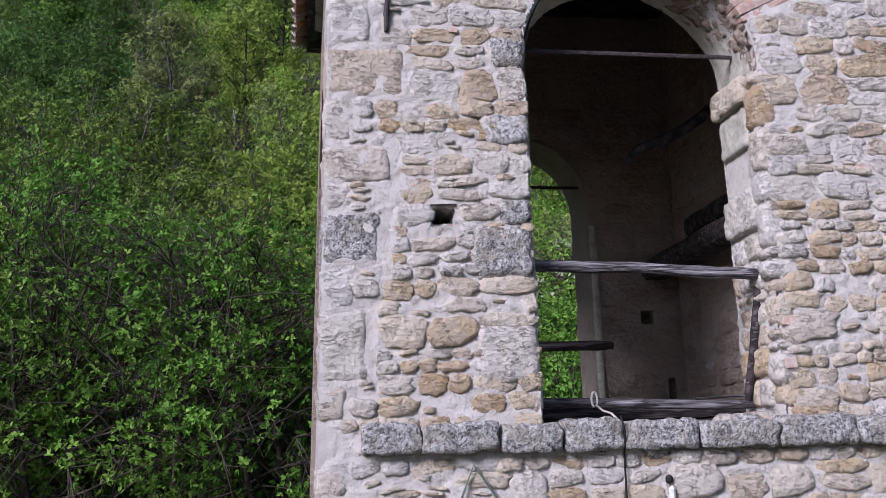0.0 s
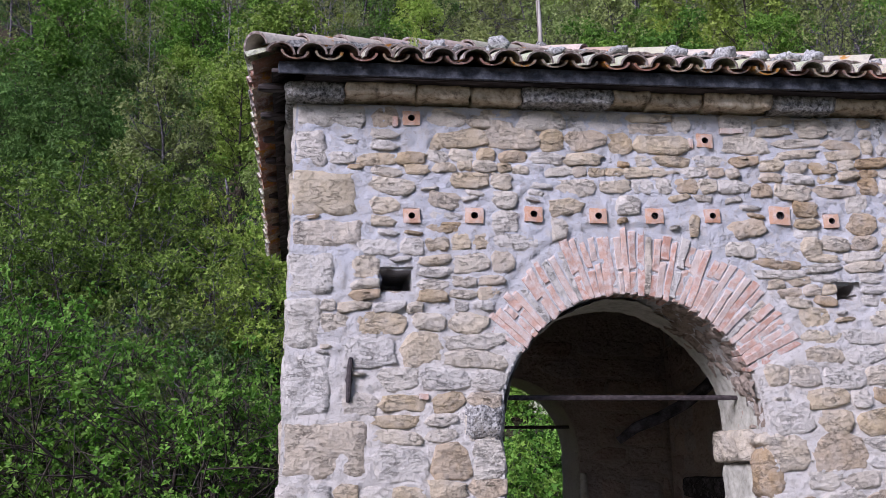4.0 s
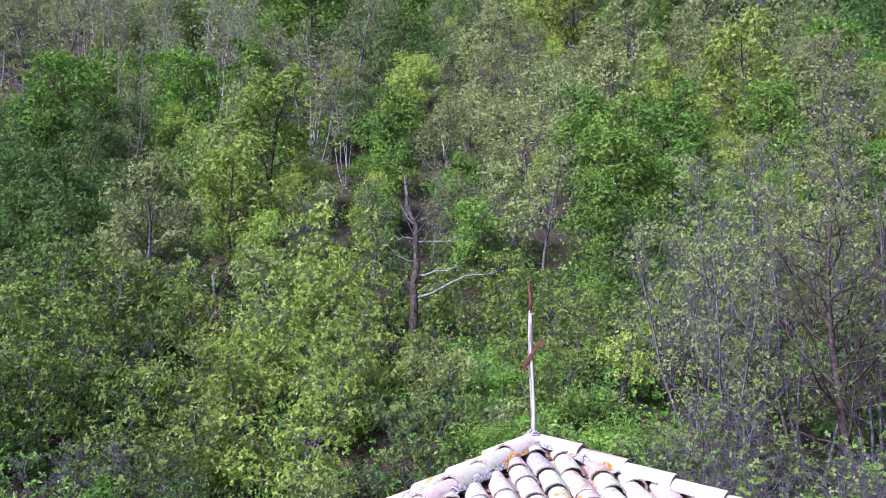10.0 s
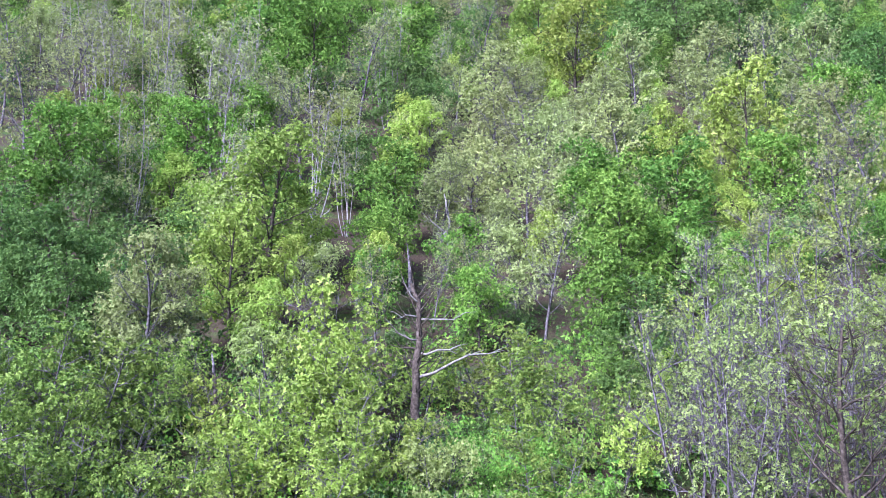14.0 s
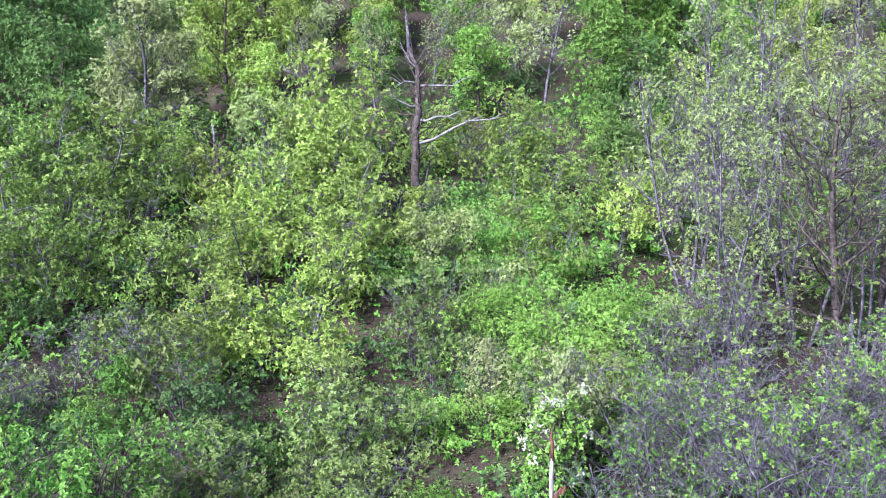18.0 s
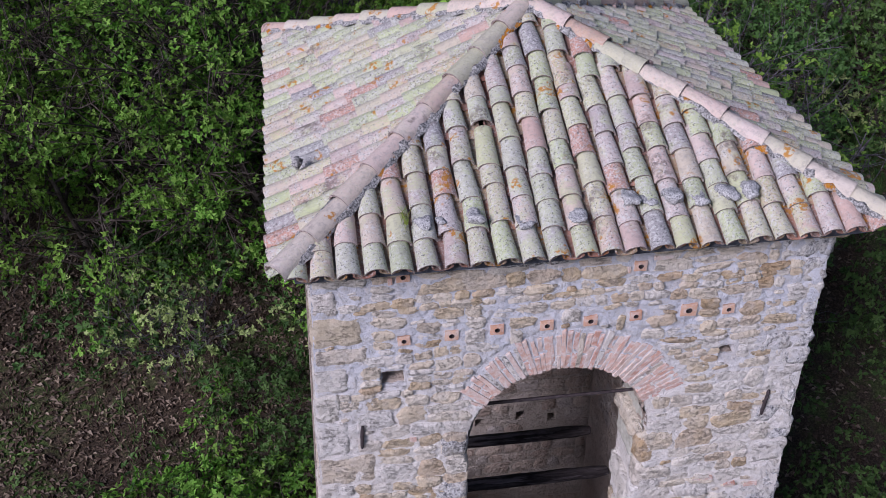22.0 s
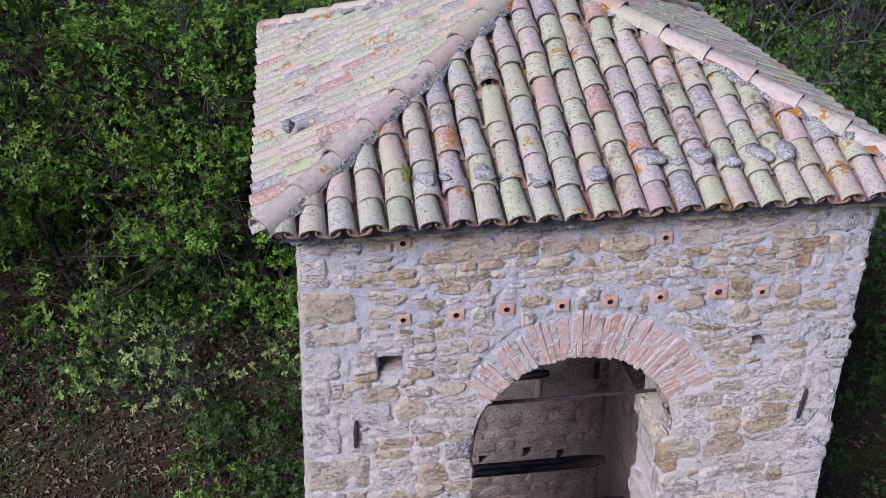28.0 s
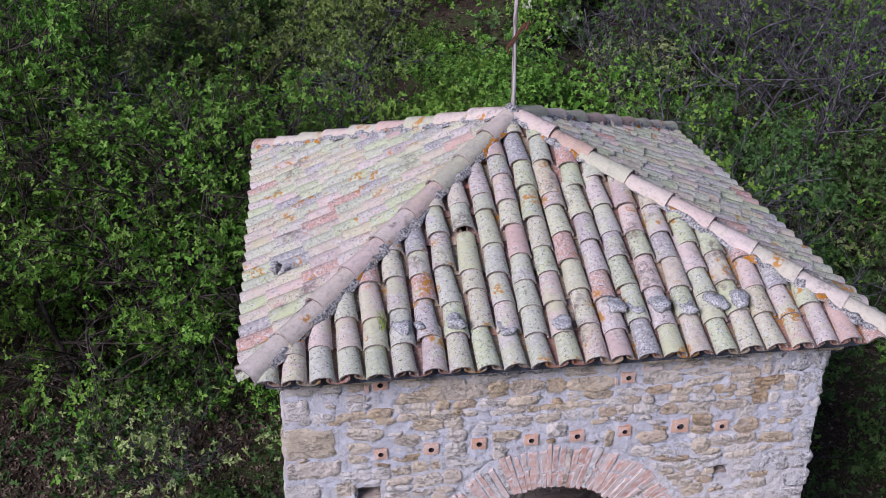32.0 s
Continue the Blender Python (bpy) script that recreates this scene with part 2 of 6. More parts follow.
def leaf_material(name, stops, thin=0.28):
    g = Graph(name, 0.6)
    r = g.node("ShaderNodeNewGeometry").outputs["Random Per Island"]
    c = g.ramp(r, *stops)
    tree = g.node("ShaderNodeObjectInfo").outputs["Random"]
    hsv = g.node("ShaderNodeHueSaturation")
    g.put(hsv.inputs["Hue"], g.math("ADD", g.math("MULTIPLY", tree, 0.024), 0.486))
    g.put(hsv.inputs["Value"], g.math("ADD", g.math("MULTIPLY", g.math("FRACT", g.math("MULTIPLY", tree, 5.7)), 0.45), 0.78))
    g.put(hsv.inputs["Color"], c)
    c = hsv.outputs[0]
    g.put(g.b.inputs["Base Color"], c)
    tr = g.node("ShaderNodeBsdfTranslucent")
    g.put(tr.inputs["Color"], c)
    ms = g.node("ShaderNodeMixShader")
    ms.inputs[0].default_value = thin
    g.t.links.new(g.b.outputs[0], ms.inputs[1])
    g.t.links.new(tr.outputs[0], ms.inputs[2])
    g.t.links.new(ms.outputs[0], g.t.nodes["Material Output"].inputs["Surface"])
    return g.m


def ground_material():
    g = Graph("forest_floor", 0.95)
    big, mid, fine = g.noise(0.35, 4), g.noise(2.5, 5), g.noise(28, 5, 0.75)
    litter = g.ramp(fine, (0.34, (0.012, 0.009, 0.006)), (0.5, (0.045, 0.032, 0.022)), (0.66, (0.13, 0.095, 0.065)))
    grass = g.ramp(fine, (0.34, (0.015, 0.028, 0.006)), (0.5, (0.05, 0.09, 0.02)), (0.68, (0.11, 0.17, 0.04)))
    c = g.mix(g.step(g.math("ADD", g.math("MULTIPLY", big, 0.6), g.math("MULTIPLY", mid, 0.5)), 0.53, 0.68), litter, grass)
    return g.done(c, fine, 0.8, 0.05)


def pitted_material():
    g = Graph("pitted_limestone", 0.95)
    a, b = g.noise(30, 6, 0.75), g.noise(6, 4)
    c = g.ramp(a, (0.36, (0.10, 0.10, 0.11)), (0.44, (0.36, 0.355, 0.36)), (0.52, (0.62, 0.61, 0.61)), (0.66, (0.78, 0.77, 0.76)))
    c = g.mix(g.math("MULTIPLY", g.step(b, 0.45, 0.65), 0.6), c, (0.64, 0.58, 0.50))
    return g.done(c, g.math("ADD", a, g.math("MULTIPLY", g.cells(40), 0.4)), 1.0, 0.03)


MORTAR, POROUS, PITTED = mortar_material(), porous_material(), pitted_material()
BRICK = brick_material("arch_brick", [(0.0, (0.52, 0.29, 0.22)), (0.25, (0.60, 0.44, 0.37)), (0.5, (0.56, 0.36, 0.29)), (0.75, (0.62, 0.51, 0.45)), (1.0, (0.46, 0.25, 0.19))], 0.95)
TERRA = brick_material("terracotta", [(0.0, (0.57, 0.32, 0.21)), (0.5, (0.62, 0.42, 0.31)), (1.0, (0.54, 0.29, 0.19))], 0.6)
TILE = tile_material("roof_tile", [(0.0, (0.601, 0.41, 0.346)), (0.11, (0.419, 0.4, 0.41)), (0.22, (0.655, 0.537, 0.482)), (0.33, (0.501, 0.546, 0.337)), (0.44, (0.346, 0.332, 0.341)), (0.55, (0.673, 0.519, 0.455)), (0.66, (0.51, 0.482, 0.473)), (0.77, (0.51, 0.555, 0.355)), (0.88, (0.601, 0.482, 0.428)), (1.0, (0.51, 0.273, 0.209))])
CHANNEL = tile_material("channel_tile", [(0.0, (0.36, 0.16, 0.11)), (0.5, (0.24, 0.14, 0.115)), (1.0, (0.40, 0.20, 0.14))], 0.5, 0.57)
HIP = tile_material("hip_tile", [(0.0, (0.582, 0.41, 0.355)), (0.25, (0.637, 0.546, 0.501)), (0.45, (0.473, 0.473, 0.337)), (0.6, (0.655, 0.555, 0.51)), (0.8, (0.619, 0.473, 0.419)), (1.0, (0.473, 0.273, 0.218))], 0.28)
LICHENED = speckled("lichened_stone", (0.10, 0.10, 0.105), (0.42, 0.42, 0.425), (0.72, 0.72, 0.71), 75, 0.95, 0.015)
STAINED = speckled("stained_stone", (0.20, 0.15, 0.11), (0.56, 0.46, 0.33), (0.70, 0.63, 0.51), 18, 0.95, 0.015)


def bedding_material():
    g = Graph("bedding_mortar", 0.95)
    n = g.noise(62, 6, 0.75)
    c = g.ramp(n, (0.36, (0.04, 0.04, 0.042)), (0.47, (0.22, 0.215, 0.215)), (0.58, (0.58, 0.57, 0.56)))
    lichen = g.math("MULTIPLY", g.step(g.noise(5.5, 2), 0.60, 0.64), g.step(g.noise(34, 4), 0.40, 0.5))
    return g.done(g.mix(lichen, c, (0.46, 0.19, 0.015)), n, 0.9, 0.02)


BED = bedding_material()
CLAY_EDGE = speckled("broken_clay_edge", (0.09, 0.07, 0.065), (0.27, 0.22, 0.20), (0.50, 0.45, 0.43), 50, 0.95, 0.006)
FASCIA = speckled("bitumen_felt", (0.030, 0.033, 0.044), (0.062, 0.068, 0.088), (0.13, 0.14, 0.165), 25, 0.6, 0.006)
GREYWOOD = wood_material("weathered_wood", (0.012, 0.010, 0.011), (0.15, 0.138, 0.15), (0.38, 0.365, 0.39), (0.14, 1.6, 2.6))
DARKWOOD = wood_material("dark_timber", (0.014, 0.011, 0.012), (0.065, 0.054, 0.056), (0.15, 0.132, 0.138), (0.12, 1, 1.6))
POLEWOOD = wood_material("silvered_pole", (0.14, 0.12, 0.11), (0.36, 0.33, 0.31), (0.52, 0.49, 0.47), (1.6, 1.6, 0.12))
RUST = speckled("rusted_iron", (0.03, 0.012, 0.008), (0.10, 0.045, 0.03), (0.19, 0.08, 0.045), 60, 0.8, 0.006)
IRON_AND_HOLE_SHADE = speckled("dark_iron_and_hole_shade", (0.02, 0.017, 0.018), (0.045, 0.035, 0.038), (0.09, 0.075, 0.08), 60, 0.6, 0.004)
PLASTER = speckled("old_plaster", (0.30, 0.29, 0.25), (0.43, 0.42, 0.37), (0.52, 0.51, 0.47), 16, 0.95, 0.01)
CABLE = speckled("black_cable", (0.012, 0.012, 0.012), (0.018, 0.018, 0.018), (0.03, 0.03, 0.03), 30, 0.5, 0.001)
WIRE = speckled("green_wire", (0.05, 0.09, 0.08), (0.09, 0.14, 0.13), (0.15, 0.2, 0.19), 40, 0.6, 0.001)
WHITE = speckled("white_plastic", (0.5, 0.5, 0.48), (0.65, 0.65, 0.63), (0.75, 0.75, 0.73), 30, 0.5, 0.001)
ROPE = speckled("pale_rope", (0.30, 0.27, 0.24), (0.50, 0.47, 0.44), (0.62, 0.60, 0.57), 150, 0.9, 0.003)
BARK = speckled("grey_bark", (0.030, 0.027, 0.030), (0.090, 0.082, 0.092), (0.22, 0.207, 0.228), 9, 0.95, 0.03)
BARK_DARK = speckled("brown_bark", (0.02, 0.016, 0.013), (0.06, 0.048, 0.04), (0.13, 0.11, 0.10), 9, 0.95, 0.03)
BARK_PALE = speckled("bleached_wood", (0.07, 0.064, 0.062), (0.19, 0.18, 0.177), (0.33, 0.318, 0.314), 7, 0.9, 0.02)
BARK_MID = speckled("pale_bark", (0.10, 0.093, 0.095), (0.20, 0.19, 0.19), (0.33, 0.32, 0.32), 7, 0.9, 0.02)
GROUND = ground_material()
LEAF = {
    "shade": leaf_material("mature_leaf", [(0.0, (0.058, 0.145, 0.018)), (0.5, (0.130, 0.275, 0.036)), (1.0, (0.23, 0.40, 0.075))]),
    "deep": leaf_material("shady_leaf", [(0.0, (0.054, 0.120, 0.027)), (0.5, (0.100, 0.205, 0.045)), (1.0, (0.165, 0.285, 0.075))]),
    "lush": leaf_material("lush_leaf", [(0.0, (0.068, 0.185, 0.020)), (0.5, (0.155, 0.345, 0.042)), (1.0, (0.28, 0.48, 0.092))], 0.36),
    "bud": leaf_material("bud_leaf", [(0.0, (0.165, 0.225, 0.060)), (0.5, (0.25, 0.325, 0.095)), (1.0, (0.33, 0.405, 0.140))]),
    "olive": leaf_material("olive_leaf", [(0.0, (0.085, 0.14, 0.027)), (0.5, (0.155, 0.235, 0.05)), (1.0, (0.23, 0.31, 0.09))]),
    "fresh": leaf_material("fresh_leaf", [(0.0, (0.088, 0.155, 0.024)), (0.5, (0.180, 0.285, 0.046)), (1.0, (0.295, 0.41, 0.088))]),
    "yellow": leaf_material("yellow_leaf", [(0.0, (0.165, 0.265, 0.036)), (0.5, (0.28, 0.41, 0.064)), (1.0, (0.40, 0.50, 0.125))], 0.32),
    "grey": leaf_material("budding_leaf", [(0.0, (0.155, 0.205, 0.065)), (0.5, (0.26, 0.325, 0.110)), (1.0, (0.37, 0.43, 0.175))]),
    "pale": leaf_material("silvery_leaf", [(0.0, (0.18, 0.235, 0.075)), (0.5, (0.28, 0.35, 0.120)), (1.0, (0.36, 0.425, 0.170))]),
    "bright": leaf_material("bright_leaf", [(0.0, (0.10, 0.23, 0.03)), (0.5, (0.17, 0.36, 0.045)), (1.0, (0.25, 0.46, 0.08))]),
    "dark": leaf_material("deep_leaf", [(0.0, (0.035, 0.080, 0.020)), (0.5, (0.068, 0.142, 0.035)), (1.0, (0.115, 0.205, 0.055))]),
}
BLOSSOM = leaf_material("white_blossom", [(0.0, (0.48, 0.54, 0.32)), (1.0, (0.74, 0.76, 0.60))])
DRYLEAF = leaf_material("dry_leaf", [(0.0, (0.04, 0.027, 0.019)), (0.5, (0.12, 0.083, 0.060)), (1.0, (0.32, 0.25, 0.18))], 0.15)


# ---- building blocks ----
def mesh_of(name, bm, material, smooth=False):
    me = bpy.data.meshes.new(name)
    bm.to_mesh(me)
    bm.free()
    me.materials.append(material)
    if smooth:
        me.shade_smooth()
    return me


def part(name, bm, material, parent, label="", smooth=False):
    ob = new(name, mesh_of(name, bm, material, smooth))
    ob.parent = parent
    return tagged(ob, label)


def piece(name, me, parent, m):
    ob = new(name, me)
    ob.parent = parent
    ob.matrix_basis = m
    return ob


def thing(name, label, category, kind="", group="", at=(0, 0, 0)):
    ob = new(name)
    ob.location = at
    ob.empty_display_size = 0.1
    return tagged(ob, label, category, group, kind)


def raw_mesh(name, verts, faces, material, smooth=False):
    """A mesh from arrays of corners and of faces with equally many corners."""
    me = bpy.data.meshes.new(name)
    verts, faces = np.asarray(verts, np.float32), np.asarray(faces, np.int32)
    k = faces.shape[1]
    me.vertices.add(len(verts))
    me.vertices.foreach_set("co", verts.ravel())
    me.loops.add(faces.size)
    me.loops.foreach_set("vertex_index", faces.ravel())
    me.polygons.add(len(faces))
    me.polygons.foreach_set("loop_start", np.arange(0, faces.size, k, dtype=np.int32))
    me.polygons.foreach_set("use_smooth", np.full(len(faces), smooth))
    me.update(calc_edges=True)
    me.materials.append(material)
    return me


def rough_box(lo, hi, amp=0.01, cell=0.05, seed=0.0, freq=9.0, rounding=0.012):
    """A block with worn, uneven faces and softened edges."""
    lo, hi = Vector(lo), Vector(hi)
    size = hi - lo
    n = [max(2, min(14, round(size[i] / cell))) for i in range(3)]
    bm, at = bmesh.new(), {}

    def vert(i, j, k):
        if (i, j, k) not in at:
            p = Vector((lo.x + size.x * i / n[0], lo.y + size.y * j / n[1], lo.z + size.z * k / n[2]))
            edge = sum(q in (0, n[a]) for a, q in enumerate((i, j, k)))
            mid = (lo + hi) / 2
            if edge >= 2:
                for a, q in enumerate((i, j, k)):
                    if q in (0, n[a]):
                        p[a] += rounding * (edge - 1) * (1 if q == 0 else -1)
            d = noise.noise_vector(p * freq + Vector((seed, seed * 1.7, 0))) + 0.5 * noise.noise_vector(p * freq * 2.7 + Vector((seed, 0, seed)))
            at[i, j, k] = bm.verts.new(p + d * amp)
        return at[i, j, k]

    for a in range(3):
        b, c = (a + 1) % 3, (a + 2) % 3
        for side in (0, n[a]):
            for u in range(n[b]):
                for v in range(n[c]):
                    ids = []
                    for du, dv in ((0, 0), (1, 0), (1, 1), (0, 1)):
                        q = [0, 0, 0]
                        q[a], q[b], q[c] = side, u + du, v + dv
                        ids.append(vert(*q))
                    bm.faces.new(ids if side else ids[::-1])
    return bm


def tube(bm, pts, radii, sides=8, caps=True):
    """A round bar through the points."""
    rings = []
    for i, p in enumerate(pts):
        p = Vector(p)
        ahead = (Vector(pts[min(i + 1, len(pts) - 1)]) - Vector(pts[max(i - 1, 0)])).normalized()
        side = ahead.cross(Vector((0.13, 0.31, 0.94))).normalized()
        up = side.cross(ahead)
        r = radii[i] if isinstance(radii, (list, tuple)) else radii
        rings.append([bm.verts.new(p + r * (math.cos(a) * side + math.sin(a) * up)) for a in [2 * math.pi * k / sides for k in range(sides)]])
    for a, b in zip(rings, rings[1:]):
        for k in range(sides):
            bm.faces.new((a[k], a[(k + 1) % sides], b[(k + 1) % sides], b[k]))
    if caps:
        bm.faces.new(rings[0][::-1])
        bm.faces.new(rings[-1])
    return bm


def beam(p, q, w, h, amp=0.008, seed=0.0, cell=0.07):
    """A hewn timber from p to q, w wide and h high, uneven along its length."""
    p, q = Vector(p), Vector(q)
    ln = (q - p).length
    bm = rough_box((0, -w / 2, -h / 2), (ln, w / 2, h / 2), amp, cell, seed, 5.0, min(w, h) * 0.12)
    x = (q - p).normalized()
    y = Vector((0, 0, 1)).cross(x)
    y = Vector((0, 1, 0)) if y.length < 0.01 else y.normalized()
    z = x.cross(y)
    bm.transform(Matrix.Translation(p) @ Matrix((x, y, z)).transposed().to_4x4())
    return bm


def slab_with_holes(outer, holes, y0, y1, pockets=()):
    """A wall between y0 and y1 with an outline in x, z; holes go through, pockets (outline, depth) sink into the y0 face."""
    bm = bmesh.new()

    def loop(pts, y):
        v = [bm.verts.new((x, y, z)) for x, z in pts]
        return v, [bm.edges.new((v[i], v[(i + 1) % len(v)])) for i in range(len(v))]

    front, back, tubes = [], [], []
    for pts in [outer, *holes]:
        f, b = loop(pts, y0), loop(pts, y1)
        front += f[1]
        back += b[1]
        tubes.append((f[0], b[0]))
    for pts, depth in pockets:
        f = loop(pts, y0)
        front += f[1]
        b = [bm.verts.new((x, y0 + depth, z)) for x, z in pts]
        bm.faces.new(b)
        tubes.append((f[0], b))
    bmesh.ops.triangle_fill(bm, use_beauty=True, use_dissolve=False, edges=front)
    bmesh.ops.triangle_fill(bm, use_beauty=True, use_dissolve=False, edges=back)
    for f, b in tubes:
        n = len(f)
        for i in range(n):
            bm.faces.new((f[i], f[(i + 1) % n], b[(i + 1) % n], b[i]))
    bmesh.ops.recalc_face_normals(bm, faces=bm.faces)
    return bm


def box_outline(x0, x1, z0, z1):
    return [(x0, z0), (x1, z0), (x1, z1), (x0, z1)]


def round_outline(x, z, r, n=10):
    return [(x + r * math.cos(2 * math.pi * k / n), z + r * math.sin(2 * math.pi * k / n)) for k in range(n)]


def arch_outline(x0, x1, sill, cx, cz, r, n=20, wobble=0.0, seed=0):
    rng = random.Random(seed)
    pts = []
    zs = np.arange(sill, cz, 0.16)
    pts += [(x1 + wobble * rng.uniform(-1, 1), z) for z in zs]
    pts += [(cx + r * math.cos(math.pi * k / n), cz + r * math.sin(math.pi * k / n)) for k in range(n + 1)]
    pts += [(x0 + wobble * rng.uniform(-1, 1), z) for z in zs[::-1]]
    return pts


# ---- ground ----
def hill(x, y):
    d = max(y - 4.0, 0.0)
    far = max(d - 220.0, 0.0)
    return 2.0 + 0.5 * d + 0.0012 * d * d - 0.5 * far - 0.0012 * (d * d - (d - far) ** 2) + 0.01 * min(max(x, -20), 20) + 0.5 * noise.noise((x / 5, y / 5, 0.3)) * min(1, max(0.15, d / 10))


def axis(edges):
    out = []
    for a, b, n in edges:
        out += list(np.linspace(a, b, n, endpoint=False))
    return out + [edges[-1][1]]


xs = axis([(-900, -60, 10), (-60, -10, 25), (-10, 20, 60), (20, 80, 30), (80, 900, 10)])
ys = axis([(-900, -40, 8), (-40, 0, 16), (0, 25, 50), (25, 160, 60), (160, 900, 20)])
gv = [(x, y, hill(x, y)) for y in ys for x in xs]
gf = [(j * len(xs) + i, j * len(xs) + i + 1, (j + 1) * len(xs) + i + 1, (j + 1) * len(xs) + i) for j in range(len(ys) - 1) for i in range(len(xs) - 1)]
tagged(new("ground", raw_mesh("ground", gv, gf, GROUND, True)), "steep wooded hillside floor of brown leaf litter and grass", "ground", "", "structure")

# ---- the tower: shell ----
CX, CZ, R = 1.235, 8.81, 0.76


def left_edge(z):
    return -0.645 - 0.035 * (10.6 - z)


def right_edge(z):
    return 3.225 + 0.018 * (10.6 - z)


def hole_outline(x0, x1, z0, z1, seed):
    """An uneven opening left between rough stones."""
    r = random.Random(seed)
    pts = []
    for (ax, az), (bx, bz) in zip(box_outline(x0, x1, z0, z1), box_outline(x0, x1, z0, z1)[1:] + [(x0, z0)]):
        for k in range(4):
            f = k / 4
            jit = 0.004 if k == 0 else 0.011
            pts.append((ax + (bx - ax) * f + r.uniform(-jit, jit), az + (bz - az) * f + r.uniform(-jit, jit)))
    return pts


PUTLOGS = [(-0.175, 0.0, 9.575, 9.70), (2.50, 2.62, 9.53, 9.625), (0.0 - 0.105, 0.02, 7.80, 7.905)]
BLOCKS = [(0.007, 10.573), (1.751, 10.481), (0.0, 10.0), (0.355, 10.006), (0.697, 10.019), (1.075, 10.013), (1.411, 10.017), (1.762, 10.022), (2.179, 10.028), (2.5, 10.0)]
tower = thing("bell_tower", "square bell tower of pale rubble stone and lime mortar", "tower", at=(1.3, 2.0, 2.0))
tower.location = (0, 0, 0)
outer = [(left_edge(z), z) for z in np.linspace(0.5, 10.66, 24)][::-1] + [(right_edge(z), z) for z in np.linspace(0.5, 10.66, 24)]
front_hole = arch_outline(0.485, 1.975, 6.42, CX, CZ, R, 24, 0.012, 4)
bm = slab_with_holes(outer, [front_hole], 0.02, 0.58, [(hole_outline(*p, 31 + i), 0.5) for i, p in enumerate(PUTLOGS)] + [(round_outline(x, z, 0.021), 0.42) for x, z in BLOCKS])
wall_front = part("front_wall", bm, MORTAR, tower, "pale lime mortar wall with an arched belfry opening")
back_hole = arch_outline(0.50, 1.83, 6.60, 1.165, 8.73, 0.665, 20, 0.012, 5)
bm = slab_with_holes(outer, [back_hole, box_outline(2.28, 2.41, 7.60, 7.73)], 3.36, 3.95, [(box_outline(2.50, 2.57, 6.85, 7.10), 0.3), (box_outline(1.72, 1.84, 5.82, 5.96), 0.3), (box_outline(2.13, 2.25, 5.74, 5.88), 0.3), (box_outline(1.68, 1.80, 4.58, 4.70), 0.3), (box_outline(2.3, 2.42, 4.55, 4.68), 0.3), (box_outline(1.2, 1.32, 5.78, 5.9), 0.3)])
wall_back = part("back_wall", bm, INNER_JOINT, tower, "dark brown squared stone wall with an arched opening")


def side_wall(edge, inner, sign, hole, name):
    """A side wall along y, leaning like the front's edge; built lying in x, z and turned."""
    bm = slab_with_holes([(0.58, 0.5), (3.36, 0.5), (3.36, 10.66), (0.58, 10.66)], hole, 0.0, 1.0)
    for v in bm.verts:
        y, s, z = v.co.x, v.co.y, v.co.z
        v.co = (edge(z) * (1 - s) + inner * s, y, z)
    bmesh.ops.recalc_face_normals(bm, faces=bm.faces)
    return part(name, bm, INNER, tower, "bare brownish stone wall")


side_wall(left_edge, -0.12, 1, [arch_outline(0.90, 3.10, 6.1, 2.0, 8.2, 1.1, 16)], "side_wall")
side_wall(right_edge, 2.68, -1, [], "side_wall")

# plaster on the soffit of the front arch and on the reveals
bm = bmesh.new()
rows = []
for y in np.linspace(0.03, 0.585, 22):
    ring = []
    for k in range(85):
        a = math.radians(-4 + 188 * k / 84)
        rr = R - 0.010 - 0.014 * (0.5 + noise.noise((a * 2.9, y * 6, 2))) - 0.008 * noise.noise((a * 14, y * 17, 5)) - 0.004 * noise.noise((a * 40, y * 45, 8))
        ring.append(bm.verts.new((CX + rr * math.cos(a), y, CZ + rr * math.sin(a))))
    rows.append(ring)
for a, b in zip(rows, rows[1:]):
    for k in range(84):
        y, bare = a[k].co.y, math.exp(-((k - 22) / 15) ** 2)
        if y > 0.01 + 0.46 * bare + 0.10 * noise.noise((k * 0.33, y * 9, 4)) * bare:
            bm.faces.new((a[k], a[k + 1], b[k + 1], b[k]))
bmesh.ops.delete(bm, geom=[v for v in bm.verts if not v.link_faces], context="VERTS")
part("soffit_plaster", bm, PLASTER, tower, "pale plaster under the arch", True)
bm = bmesh.new()
rows = []
for j in range(34):
    y = 0.024 + 0.54 * j / 33
    ring = []
    for k in range(110):
        a = math.radians(70 * k / 109)
        at = Vector((a * R * 9, y * 13, 0.4))
        near, second = noise.voronoi(at)[0][:2]
        rr = R + 0.004 - 0.038 * min(1.0, (second - near) * 2.5) * (0.6 + 0.4 * noise.cell(noise.voronoi(at)[1][0] * 7)) + 0.010 * noise.noise(at * 5)
        ring.append(bm.verts.new((CX + rr * math.cos(a), y, CZ + rr * math.sin(a))))
    rows.append(ring)
for a, b in zip(rows, rows[1:]):
    for k in range(109):
        bm.faces.new((a[k], a[k + 1], b[k + 1], b[k]))
part("broken_soffit", bm, INNER, tower, "crumbling brown stones where the plaster has fallen", True)


def ring_out(a):
    """The outer radius of the brick ring at an angle from the right-hand horizontal."""
    return R + 0.31 + 0.07 * math.cos(a - math.radians(75)) - 0.10 * max(0.0, (math.degrees(a) - 110) / 40)


def in_opening(x, z, margin=0.0):
    if z < CZ:
        return 0.485 - margin < x < 1.975 + margin and z > 6.6
    return math.hypot(x - CX, z - CZ) < R + margin


